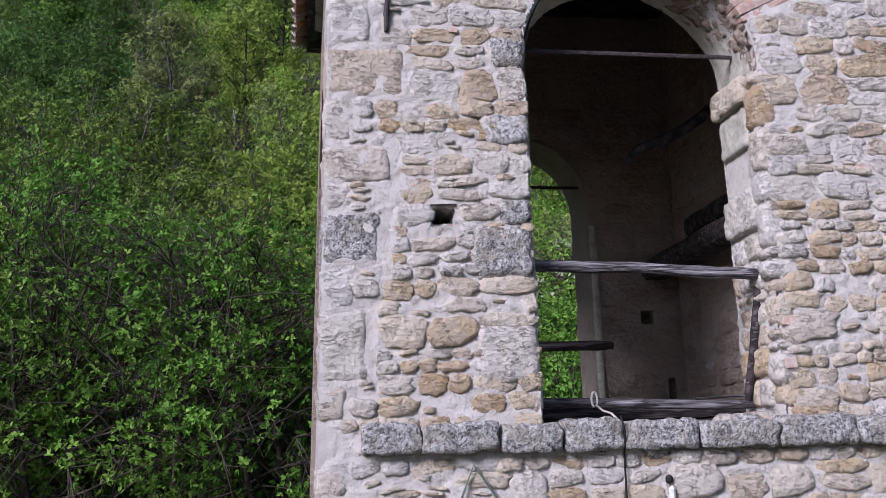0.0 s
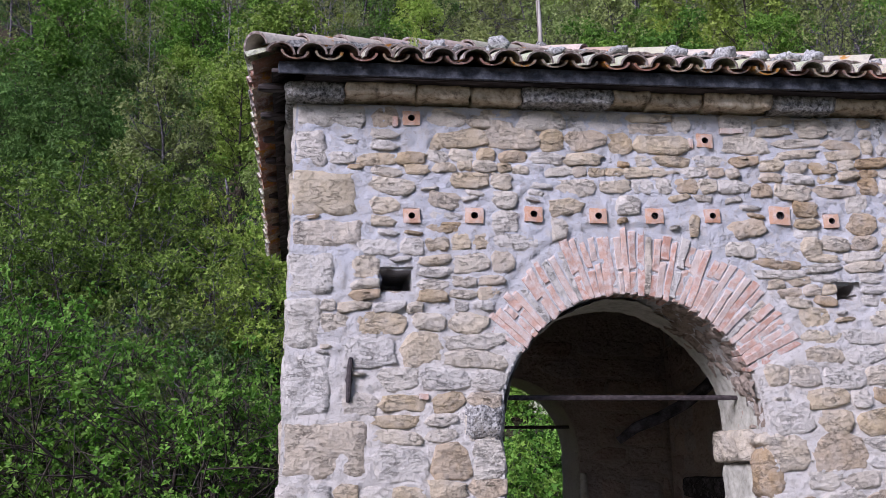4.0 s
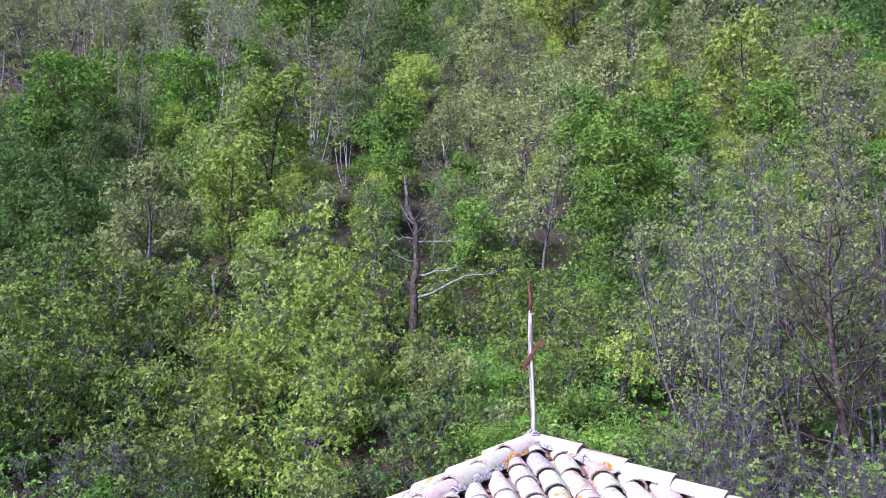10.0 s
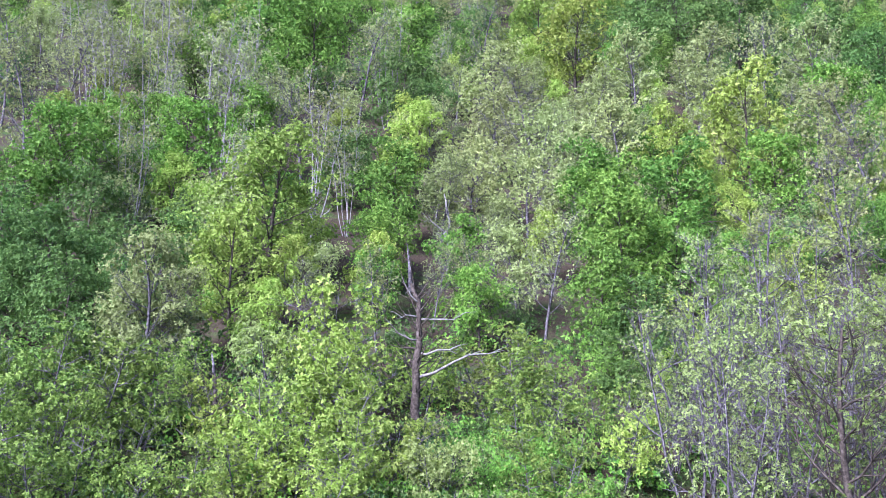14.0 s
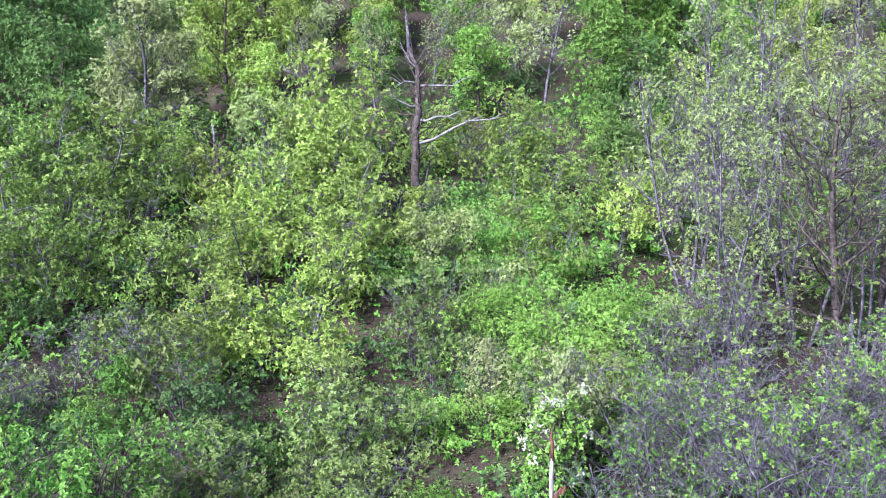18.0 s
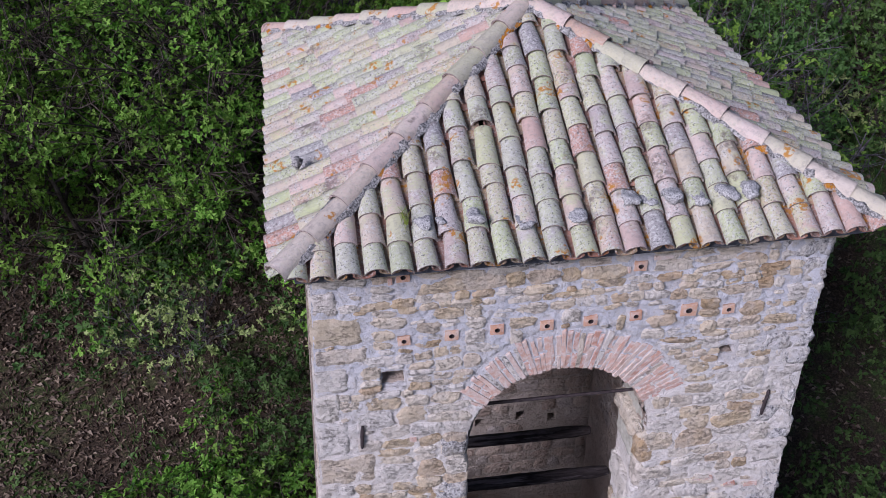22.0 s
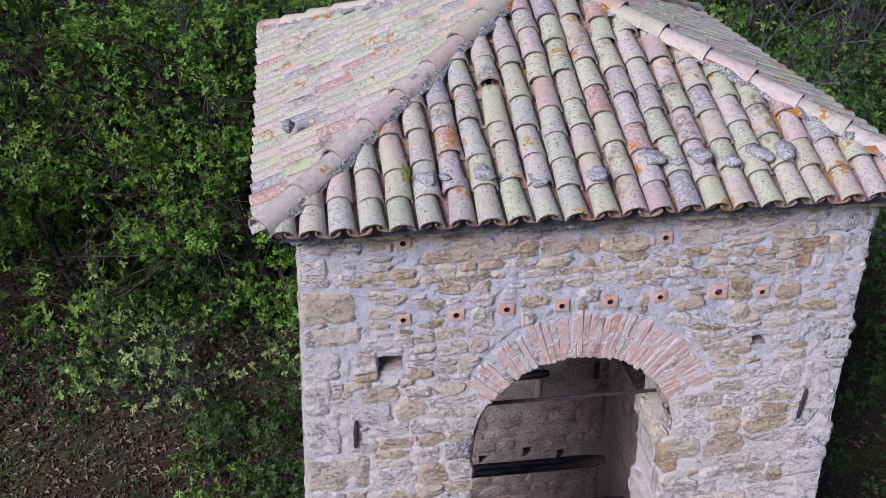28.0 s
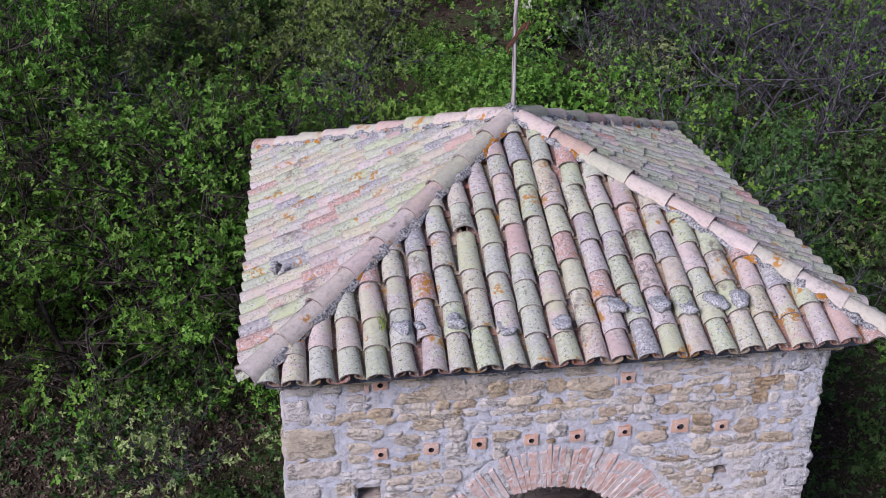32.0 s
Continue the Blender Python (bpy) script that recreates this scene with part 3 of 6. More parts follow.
def in_ring(x, z, margin=0.0):
    a = math.atan2(z - CZ, x - CX)
    d = math.hypot(x - CX, z - CZ)
    return radians(24) < a < radians(144) and d < ring_out(a) + margin


# ---- the tower: quoins, ledge, cornice ----
QUOINS = [(10.50, 10.655, 0.40), (10.275, 10.49, 0.17), (9.99, 10.265, 0.41), (9.815, 9.98, 0.36), (9.56, 9.80, 0.31), (9.26, 9.55, 0.16), (8.90, 9.245, 0.28), (8.58, 8.885, 0.46), (8.30, 8.565, 0.14), (8.06, 8.285, 0.42), (7.885, 8.045, 0.13), (7.57, 7.87, 0.38), (7.32, 7.555, 0.15), (6.90, 7.305, 0.30), (6.68, 6.885, 0.15), (6.27, 6.44, 0.15), (6.0, 6.25, 0.42)]
for i, (z0, z1, w) in enumerate(QUOINS):
    x0 = left_edge((z0 + z1) / 2)
    bm = rough_box((x0 - 0.006, -0.011, z0 - 0.002), (x0 + w + 0.05 * math.sin(i * 2.7), 0.4, z1 + 0.002), 0.016, 0.03, i * 3.1, 9, 0.012)
    part("quoin", bm, POROUS if i == 11 else BROWN if i == 2 else DRESSED, wall_front, "rough dark grey quoin" if i == 11 else "", True)
rng = random.Random(11)
z, i = 10.655, 0
RIGHT_QUOINS = []
while z > 6.0:
    h = rng.uniform(0.16, 0.32)
    w = (0.38, 0.17, 0.3, 0.14)[i % 4] * rng.uniform(0.85, 1.15)
    if not 6.40 < z < 6.68:
        x1 = right_edge(z - h / 2)
        bm = rough_box((x1 - w, -0.006, z - h + 0.006), (x1 + 0.01 + rng.uniform(-0.012, 0.02), 0.4, z - 0.006), 0.024, 0.03, 50 + i * 2.3, 12, 0.006)
        part("quoin", bm, DRESSED if i % 4 == 2 else PITTED, wall_front, "", True)
        RIGHT_QUOINS.append((z - h, z, w))
    z -= h
    i += 1

JOINTS = [-0.55, -0.22, 0.22, 0.585, 0.93, 1.375, 1.86, 2.35, 2.86, 3.36]
for i, (a, b) in enumerate(zip(JOINTS, JOINTS[1:])):
    top = 6.665 - 0.012 * a - 0.012 * ((i * 7) % 3)
    bm = rough_box((a + 0.005, -0.085 - 0.01 * (i % 2), 6.49 - 0.012 * a), (b - 0.005, 0.20, top), 0.020, 0.03, 90 + i * 4.7, 13, 0.006)
    part("ledge_stone", bm, POROUS, wall_front, "black and white lichened string course stone", True)
CORNICE = [-0.70, -0.37, 0.03, 0.34, 0.64, 1.17, 1.40, 1.73, 2.15, 2.55, 2.9, 3.28]
for i, (a, b) in enumerate(zip(CORNICE, CORNICE[1:])):
    bm = rough_box((a + 0.001, -0.105 - 0.012 * ((i * 5) % 3), 10.648 + 0.006 * ((i * 3) % 4)), (b - 0.001, 0.5, 10.745), 0.016, 0.025, 140 + i * 3.9, 16, 0.003)
    part("cornice_stone", bm, POROUS if i in (0, 4, 8) else STAINED, wall_front, "stained projecting cornice stone", True)
for y in np.arange(0.55, 3.9, 0.42):
    bm = rough_box((-0.72, y, 10.652), (-0.2, y + 0.41, 10.745), 0.008, 0.06, 300 + y * 9, 9, 0.012)
    part("cornice_stone", bm, DRESSED, wall_back, "", True)

# uneven mortar between the stones
def quoin_at(x, z):
    return any(a < z < b and x < left_edge(z) + w for a, b, w in QUOINS) or any(a < z < b and x > right_edge(z) - w for a, b, w in RIGHT_QUOINS)


nx, nz = 260, 310
sk, faces = [], []
for j in range(nz + 1):
    z = 5.9 + (10.645 - 5.9) * j / nz
    for i in range(nx + 1):
        x = left_edge(z) + 0.004 + (right_edge(z) - left_edge(z) - 0.008) * i / nx
        y = -0.002 + 0.012 * noise.noise((x * 5, z * 7, 1)) + 0.014 * noise.noise((x * 17, z * 21, 5)) + 0.010 * noise.noise((x * 43, z * 47, 8))
        if quoin_at(x, z):
            y = -0.001 + 0.017 * noise.noise((x * 9, z * 11, 5))
        elif in_ring(x, z, 0.02):
            y = 0.006 + 0.008 * noise.noise((x * 17, z * 17, 5))
        sk.append((x, y, z))
blocked = [(x - 0.03, x + 0.03, z - 0.03, z + 0.03) for x, z in BLOCKS] + PUTLOGS
for j in range(nz):
    for i in range(nx):
        q = (j * (nx + 1) + i, j * (nx + 1) + i + 1, (j + 1) * (nx + 1) + i + 1, (j + 1) * (nx + 1) + i)
        ok = True
        for v in q:
            x, _, z = sk[v]
            if in_opening(x, z, 0.004) or any(a - 0.003 < x < b + 0.003 and c - 0.003 < z < d + 0.003 for a, b, c, d in blocked):
                ok = False
        if ok:
            faces.append(q)
skin = new("mortar_skin", raw_mesh("mortar_skin", sk, faces, MORTAR, True))
skin.parent = wall_front


# ---- the tower: arch bricks, terracotta blocks, rubble ----
def stone_proto(seed, sides=10):
    """A stone of unit size seen from -y: irregular outline, chipped face."""
    rng = random.Random(seed)
    bm = bmesh.new()
    outline = []
    for k in range(sides):
        a = 2 * math.pi * (k + rng.uniform(-0.35, 0.35)) / sides
        c, s = math.cos(a), math.sin(a)
        p = 6.0
        r = 0.5 / (abs(c) ** p + abs(s) ** p) ** (1 / p)
        r *= rng.uniform(0.80, 1.08)
        outline.append((r * c, r * s))
    rings = []
    for f, d in ((1.0, 0.9), (1.0, -0.1), (0.92, -0.6), (0.72, -0.9), (0.36, -1.0)):
        ring = []
        for x, z in outline:
            j = 0.0 if d > 0 else 0.34
            ring.append(bm.verts.new((x * f, d + rng.uniform(-j, j), z * f)))
        rings.append(ring)
    for a, b in zip(rings, rings[1:]):
        for k in range(sides):
            bm.faces.new((a[k], a[(k + 1) % sides], b[(k + 1) % sides], b[k]))
    bm.faces.new(rings[-1])
    bmesh.ops.recalc_face_normals(bm, faces=bm.faces)
    return bm


PROTO = [mesh_of("stone", stone_proto(s, 11), RUBBLE, True) for s in range(24)]
PROTO_INNER = [mesh_of("inner_stone", stone_proto(s + 50, 9), INNER, True) for s in range(10)]
PROTO_DATA = [(np.array([v.co for v in me.vertices]), [tuple(p.vertices) for p in me.polygons]) for me in PROTO]


def join_stones(name, placed, material, parent):
    """The stones too many to stand alone, in one mesh."""
    bm = bmesh.new()
    for k, m in placed:
        vs, fs = PROTO_DATA[k]
        made = [bm.verts.new(m @ Vector(v)) for v in vs]
        for f in fs:
            bm.faces.new([made[i] for i in f])
    ob = part(name, bm, material, parent, "", True)
    return tagged(ob, "small pale rubble stones in mortar", "", "", "stuff")


rng = random.Random(7)
placed = []
z = 10.645
MINE = [(x - 0.085, x + 0.085, z0 - 0.075, z0 + 0.075) for x, z0 in BLOCKS] + [(a - 0.012, b + 0.012, c - 0.012, d + 0.012) for a, b, c, d in PUTLOGS]
while z > 5.95:
    h = rng.choice((0.065, 0.08, 0.09, 0.10, 0.115, 0.13, 0.16, 0.20))
    z0 = z - h
    if 6.44 < z and z0 < 6.70:
        z = 6.47 if z > 6.6 and z0 < 6.60 else z0
        if z == 6.47:
            continue
    lq = max([w for a, b, w in QUOINS if a < z and b > z0], default=0.1)
    rq = max([w for a, b, w in RIGHT_QUOINS if a < z and b > z0], default=0.1)
    x0, x1 = left_edge(z) + lq + 0.015, right_edge(z) - rq - 0.015
    cols = np.arange(x0, x1, 0.015)
    free = []
    for x in cols:
        ok = True
        for zz in (z0 + 0.008, (z + z0) / 2, z - 0.008):
            if in_opening(x, zz, 0.004) or in_ring(x, zz, 0.015) or any(a < x < b and c < zz < d for a, b, c, d in MINE):
                ok = False
        free.append(ok)
    spans, start = [], None
    for x, ok in zip(list(cols) + [x1], free + [False]):
        if ok and start is None:
            start = x
        if not ok and start is not None:
            spans.append((start, x))
            start = None
    for a, b in spans:
        x = a
        while x < b - 0.045:
            w = min(h * rng.uniform(1.1, 3.0), rng.uniform(0.20, 0.36))
            w = max(w, 0.09)
            if b - x - w < 0.07:
                w = b - x
            tall = h * rng.uniform(0.86, 1.02)
            rows = [(z0 + h / 2, tall)]
            if h > 0.12 and rng.random() < 0.35:
                rows = [(z0 + h * 0.27, h * 0.46), (z0 + h * 0.76, h * 0.44)]
            for zc, th in rows:
                if rng.random() < 0.06:
                    continue
                wave = 0.05 * noise.noise((x * 1.7, zc * 1.3, 9.0))
                if in_opening(x + w / 2, zc + wave, 0.08) or in_ring(x + w / 2, zc + wave, 0.06) or zc > 10.5 or abs(zc - 6.56) < 0.2:
                    wave = 0.0
                m = Matrix.LocRotScale((x + w / 2, rng.uniform(-0.006, 0.006), zc + wave), Euler((radians(rng.uniform(-3, 3)), radians(rng.uniform(-8, 8)), radians(rng.uniform(-2, 2)))), (w * rng.uniform(0.96, 1.12), rng.uniform(0.011, 0.028), th * rng.uniform(0.98, 1.18)))
                placed.append((rng.randrange(24), m))
            x += w
    z = z0
solid = [(m.translation.x - m.to_scale().x / 2, m.translation.x + m.to_scale().x / 2, m.translation.z - m.to_scale().z / 2, m.translation.z + m.to_scale().z / 2) for _, m in placed]
chips = []
for _ in range(3600):
    x, z = rng.uniform(-0.75, 3.3), rng.uniform(6.0, 10.62)
    w, h = rng.uniform(0.06, 0.15), rng.uniform(0.018, 0.040)
    box = (x - w / 2, x + w / 2, z - h / 2, z + h / 2)
    if any(a < box[1] - 0.008 and b > box[0] + 0.008 and c < box[3] - 0.006 and d > box[2] + 0.006 for a, b, c, d in solid):
        continue
    if quoin_at(x - w / 2, z) or quoin_at(x + w / 2, z) or 6.44 < z < 6.70 or not left_edge(z) + w < x < right_edge(z) - w:
        continue
    if any(in_opening(x + a * w / 2, z + b * h / 2, 0.0) or in_ring(x + a * w / 2, z + b * h / 2, 0.0) for a in (-1, 1) for b in (-1, 1)):
        continue
    if any(a < box[1] and b > box[0] and c < box[3] and d > box[2] for a, b, c, d in MINE):
        continue
    solid.append(box)
    chips.append((rng.randrange(24), Matrix.LocRotScale((x, 0.0, z), Euler((0, radians(rng.uniform(-12, 12)), 0)), (w * 1.05, rng.uniform(0.012, 0.024), h * 1.1))))
alone = [p for p in placed if p[1].translation.z > 8.0][:300]
rest = [p for p in placed if p not in alone] + chips
for k, m in alone:
    piece("stone", PROTO[k], wall_front, m)
join_stones("rubble", rest, RUBBLE, wall_front)

def worn_brick(seed):
    """A unit brick with bitten edges."""
    r = random.Random(seed)
    bm = bmesh.new()
    bmesh.ops.create_cube(bm, size=1.0)
    bmesh.ops.subdivide_edges(bm, edges=[e for e in bm.edges if abs(e.verts[0].co.x - e.verts[1].co.x) > 0.5], cuts=3)
    for v in bm.verts:
        v.co += Vector((r.uniform(-0.035, 0.035), r.uniform(-0.02, 0.05) if v.co.y < 0 else 0, r.uniform(-0.10, 0.10)))
    bmesh.ops.bevel(bm, geom=list(bm.edges), offset=0.03, segments=1, affect="EDGES")
    return bm


BRICK_MESH = [mesh_of("brick", worn_brick(k), BRICK) for k in range(6)]
VOUSSOIR_MESH = [mesh_of("voussoir", worn_brick(k + 20), DRESSED) for k in range(3)]
n = 45
for k in range(n):
    a = radians(24 + 122 * (k + 0.5 + rng.uniform(-0.12, 0.12)) / n)
    ro = ring_out(a) - rng.choice((0.0, 0.01, 0.02, 0.035, 0.05))
    ri = R + rng.uniform(-0.012, 0.010)
    cut = ri + (ro - ri) * rng.uniform(0.35, 0.65)
    split = rng.random() < 0.6
    stone = rng.random() < (0.35 if a < radians(54) else 0.07)
    for b0, b1 in ([(ri, cut - 0.009), (cut + 0.009, ro)] if split else [(ri, ro)]):
        rm = (b0 + b1) / 2
        m = Matrix.LocRotScale((CX + rm * math.cos(a), 0.062, CZ + rm * math.sin(a)), Euler((0, -a + radians(rng.uniform(-3.0, 3.0)), 0)), (b1 - b0, 0.130 + rng.uniform(-0.010, 0.014), 0.031 * (rm / R) * rng.uniform(0.75, 1.12)))
        piece("voussoir" if stone else "brick", rng.choice(VOUSSOIR_MESH if stone else BRICK_MESH), wall_front, m)
STRAY = [(2.50, 8.145, 0.075, 0.035), (2.60, 8.15, 0.10, 0.035), (2.82, 8.05, 0.10, 0.03), (1.66, 10.46, 0.025, 0.06), (-0.085, 10.55, 0.03, 0.06), (1.92, 10.545, 0.14, 0.035), (2.0, 6.95, 0.07, 0.06), (2.02, 7.2, 0.09, 0.05), (3.02, 8.02, 0.12, 0.04), (0.05, 9.0, 0.05, 0.03)]
for x, z, w, h in STRAY:
    piece("brick", rng.choice(BRICK_MESH), wall_front, Matrix.LocRotScale((x, 0.01, z), Euler((0, radians(rng.uniform(-5, 5)), 0)), (w, 0.07, h)))


def block_mesh(seed):
    """A square terracotta block with a round hole."""
    rng = random.Random(seed)
    bm = bmesh.new()
    n, w, h = 16, 0.066, 0.060
    rings = []
    for kind, y in (("out", 0.02), ("out", -0.016), ("in", -0.02), ("in", 0.34)):
        ring = []
        for k in range(n):
            a = 2 * math.pi * k / n + math.pi / 4
            c, s = math.cos(a), math.sin(a)
            if kind == "out":
                q = max(abs(c), abs(s))
                ring.append(bm.verts.new((w * c / q + rng.uniform(-0.003, 0.003), y, h * s / q + rng.uniform(-0.003, 0.003))))
            else:
                ring.append(bm.verts.new((0.027 * c, y, 0.027 * s)))
        rings.append(ring)
    for a, b in zip(rings, rings[1:]):
        for k in range(n):
            bm.faces.new((a[k], a[(k + 1) % n], b[(k + 1) % n], b[k])).material_index = int(b is rings[3])
    bmesh.ops.recalc_face_normals(bm, faces=bm.faces)
    return bm


BLOCK_MESH = [mesh_of("terracotta_block", block_mesh(s), TERRA) for s in range(3)]
# bore faces take the near-black iron colour as painted shade inside the hole
for me in BLOCK_MESH:
    me.materials.append(IRON_AND_HOLE_SHADE)
for i, (x, z) in enumerate(BLOCKS):
    s = 0.95 if i == 8 else rng.uniform(0.70, 0.86)
    piece("terracotta_block", BLOCK_MESH[i % 3], wall_front, Matrix.LocRotScale((x, 0, z), Euler((0, radians(rng.uniform(-3, 3)), 0)), (s, 1, s * 0.95)))

# added floor slabs in darker stone colour: painted shade for the sunlit pockets
for a, b, c, d in PUTLOGS:
    part("putlog_lining", rough_box((a - 0.01, 0.035, c - 0.03), (b + 0.01, 0.49, c + 0.012), 0.008, 0.03, 800 + a, 11, 0.004), INNER, wall_front, "added darker slab that stands in for shade in the putlog hole", True)
# rough stones of the jamb and of the broken reveal on its far side
bm = bmesh.new()
grid = []
for j in range(76):
    z = 6.44 + 2.36 * j / 75
    row = []
    for i in range(19):
        y = 0.012 + 0.562 * i / 18
        x = 1.962 + 0.012 * noise.noise((y * 5, z * 4, 3)) + 0.014 * noise.noise((y * 14, z * 14, 6)) + 0.008 * noise.noise((y * 37, z * 37, 6))
        if y > 0.06:
            x += 0.05 * max(0.0, 1 - abs(z - 8.20) / 0.13) ** 0.3 if y > 0.2 else 0
        row.append(bm.verts.new((min(x, 2.03), y, z)))
    grid.append(row)
for a, b in zip(grid, grid[1:]):
    for k in range(18):
        bm.faces.new((a[k], b[k], b[k + 1], a[k + 1]))
part("reveal", bm, MORTAR, wall_front, "broken pale plaster of the arch reveal", True)
for x0, y0, y1, z0, z1, mat in ((1.895, 0.10, 0.565, 8.62, 8.80, RUBBLE), (1.938, 0.15, 0.56, 8.335, 8.612, PLASTER), (1.918, 0.12, 0.565, 7.80, 8.06, DRESSED)):
    part("impost", rough_box((x0, y0, z0), (2.03, y1, z1), 0.016, 0.03, 207 + z0 * 5, 13, 0.006), mat, wall_front, "projecting broken stone of the reveal", True)
z, i = 6.70, 0
while z < 7.76:
    h = min(rng.uniform(0.07, 0.20), 7.79 - z)
    y = 0.13
    while y < 0.5:
        d = min(rng.uniform(0.12, 0.30), 0.56 - y)
        part("reveal_stone", rough_box((1.935 + rng.uniform(-0.012, 0.02), y, z + 0.004), (2.03, y + d - 0.006, z + h - 0.004), 0.012, 0.03, 610 + i * 3.3, 13, 0.010), RUBBLE, wall_front, "", True)
        y += d
        i += 1
    z += h
z = 6.70
while z < 8.74:
    h = min(rng.choice((0.07, 0.09, 0.13, 0.2, 0.28)), 8.78 - z)
    part("jamb_stone", rough_box((1.925 + rng.uniform(-0.02, 0.025), -0.012, z + 0.004), (2.06 + rng.uniform(0, 0.12), 0.15, z + h - 0.004), 0.014, 0.035, 700 + i * 2.7, 11, 0.012), rng.choice((RUBBLE, DRESSED, RUBBLE)), wall_front, "", True)
    z += h
    i += 1
z = 6.68
i = 0
while z < 8.75:
    h = rng.uniform(0.09, 0.24)
    bm = rough_box((0.40, -0.012, z + 0.006), (0.485 + rng.uniform(-0.006, 0.022), 0.30, z + h - 0.006), 0.010, 0.05, 260 + i * 3.3, 9, 0.016)
    part("jamb_stone", bm, POROUS if i % 3 == 1 else DRESSED, wall_front, "", True)
    z += h
    i += 1
for i in range(44):
    x, y = rng.uniform(0.5, 1.95), rng.uniform(0.02, 0.36)
    s = rng.uniform(0.04, 0.11)
    h0 = 6.53 + 0.10 * max(0, (x - 1.2))
    bm = rough_box((x - s, y - s * 0.8, h0 - 0.12), (x + s, y + s * 0.8, h0 + s * 0.8), 0.02, 0.04, 400 + i * 2.9, 9, 0.02)
    part("sill_stone", bm, POROUS if i % 3 == 0 else RUBBLE, wall_front, "loose rubble on the sill", True)

# inner face of the back wall and of the far side wall: squared stones in courses
for x0, x1, z0, z1, mat in ((0.12, 0.475, 7.48, 7.78, POROUS), (0.28, 0.48, 7.80, 7.95, POROUS), (0.27, 0.49, 8.76, 8.98, POROUS), (0.13, 0.48, 6.88, 7.20, DRESSED), (0.20, 0.485, 8.28, 8.47, PITTED)):
    part("jamb_block", rough_box((x0, -0.032, z0), (x1, 0.24, z1), 0.016, 0.03, 930 + z0 * 7, 11, 0.014), mat, wall_front, "large pitted jamb stone", True)
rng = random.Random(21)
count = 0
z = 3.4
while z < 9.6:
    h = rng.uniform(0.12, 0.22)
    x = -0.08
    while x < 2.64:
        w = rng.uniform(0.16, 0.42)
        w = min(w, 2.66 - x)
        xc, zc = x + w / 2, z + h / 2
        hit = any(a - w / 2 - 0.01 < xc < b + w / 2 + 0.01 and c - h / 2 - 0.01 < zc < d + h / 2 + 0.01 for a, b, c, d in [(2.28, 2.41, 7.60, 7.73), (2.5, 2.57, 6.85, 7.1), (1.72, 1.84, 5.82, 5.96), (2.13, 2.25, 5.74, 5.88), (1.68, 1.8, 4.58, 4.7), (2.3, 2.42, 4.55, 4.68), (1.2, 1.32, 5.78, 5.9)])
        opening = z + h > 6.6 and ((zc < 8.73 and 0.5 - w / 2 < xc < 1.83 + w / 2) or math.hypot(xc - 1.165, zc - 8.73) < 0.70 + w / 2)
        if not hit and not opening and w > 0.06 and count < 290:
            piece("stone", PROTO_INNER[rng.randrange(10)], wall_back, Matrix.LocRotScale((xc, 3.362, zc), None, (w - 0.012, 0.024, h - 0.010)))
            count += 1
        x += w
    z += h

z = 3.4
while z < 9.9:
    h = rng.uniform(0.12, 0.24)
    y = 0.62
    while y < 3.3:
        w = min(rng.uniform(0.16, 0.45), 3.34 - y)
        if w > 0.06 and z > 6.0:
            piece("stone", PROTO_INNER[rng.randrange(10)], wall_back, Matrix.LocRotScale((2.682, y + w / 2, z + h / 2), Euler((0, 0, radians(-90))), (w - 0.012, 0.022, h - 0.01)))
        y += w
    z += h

# ---- roof ----
EAVE = [Vector((-0.85, -0.26, 10.79)), Vector((3.50, -0.26, 10.79)), Vector((3.63, 4.44, 10.66)), Vector((-0.87, 4.41, 10.66))]
APEX = Vector((1.27, 1.88, 11.755))


def tile_mesh(name, material, r0, r1, length, thick, up=True, segs=9, rise=0.80):
    """A tapered half-round tile along y: r0 at the lower end, r1 at the upper."""
    bm = bmesh.new()
    rings = []
    for y, r in ((0.0, r0), (length, r1)):
        for rr in (r, r - thick):
            ring = []
            for k in range(segs + 1):
                a = math.pi * k / segs
                x, z = rr * math.cos(a), rr * math.sin(a) * rise
                ring.append(bm.verts.new((x, y, z if up else -z)))
            rings.append(ring)
    o0, i0, o1, i1 = rings
    for k in range(segs):
        bm.faces.new((o0[k], o0[k + 1], o1[k + 1], o1[k]))
        bm.faces.new((i0[k], i1[k], i1[k + 1], i0[k + 1]))
        bm.faces.new((o0[k], i0[k], i0[k + 1], o0[k + 1]))
        bm.faces.new((o1[k], o1[k + 1], i1[k + 1], i1[k]))
    for k in (0, segs):
        bm.faces.new((o0[k], o1[k], i1[k], i0[k]))
    ends = {f for f in bm.faces if all(abs(v.co.y) < 1e-6 for v in f.verts)}
    for f in ends:
        f.material_index = 1
    bmesh.ops.recalc_face_normals(bm, faces=bm.faces)
    for ed in bm.edges:
        ed.smooth = len(ed.link_faces) < 2 or ed.calc_face_angle(0) < 0.6
    me = mesh_of(name, bm, material, True)
    me.materials.append(CLAY_EDGE)
    return me


COVER_MESH = [tile_mesh("cover_tile", TILE, r0, r1, 0.37, 0.011) for r0, r1 in ((0.083, 0.066), (0.080, 0.064), (0.085, 0.068))]
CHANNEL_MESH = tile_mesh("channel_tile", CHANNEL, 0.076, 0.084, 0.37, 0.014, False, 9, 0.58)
HIP_MESH = [tile_mesh("hip_tile", HIP, 0.093, 0.076, 0.42, 0.014, True, 9, 0.95), tile_mesh("hip_tile", HIP, 0.089, 0.074, 0.42, 0.014, True, 9, 0.95)]
roof = thing("tiled_roof", "hipped roof of lichened half-round clay tiles", "roof")
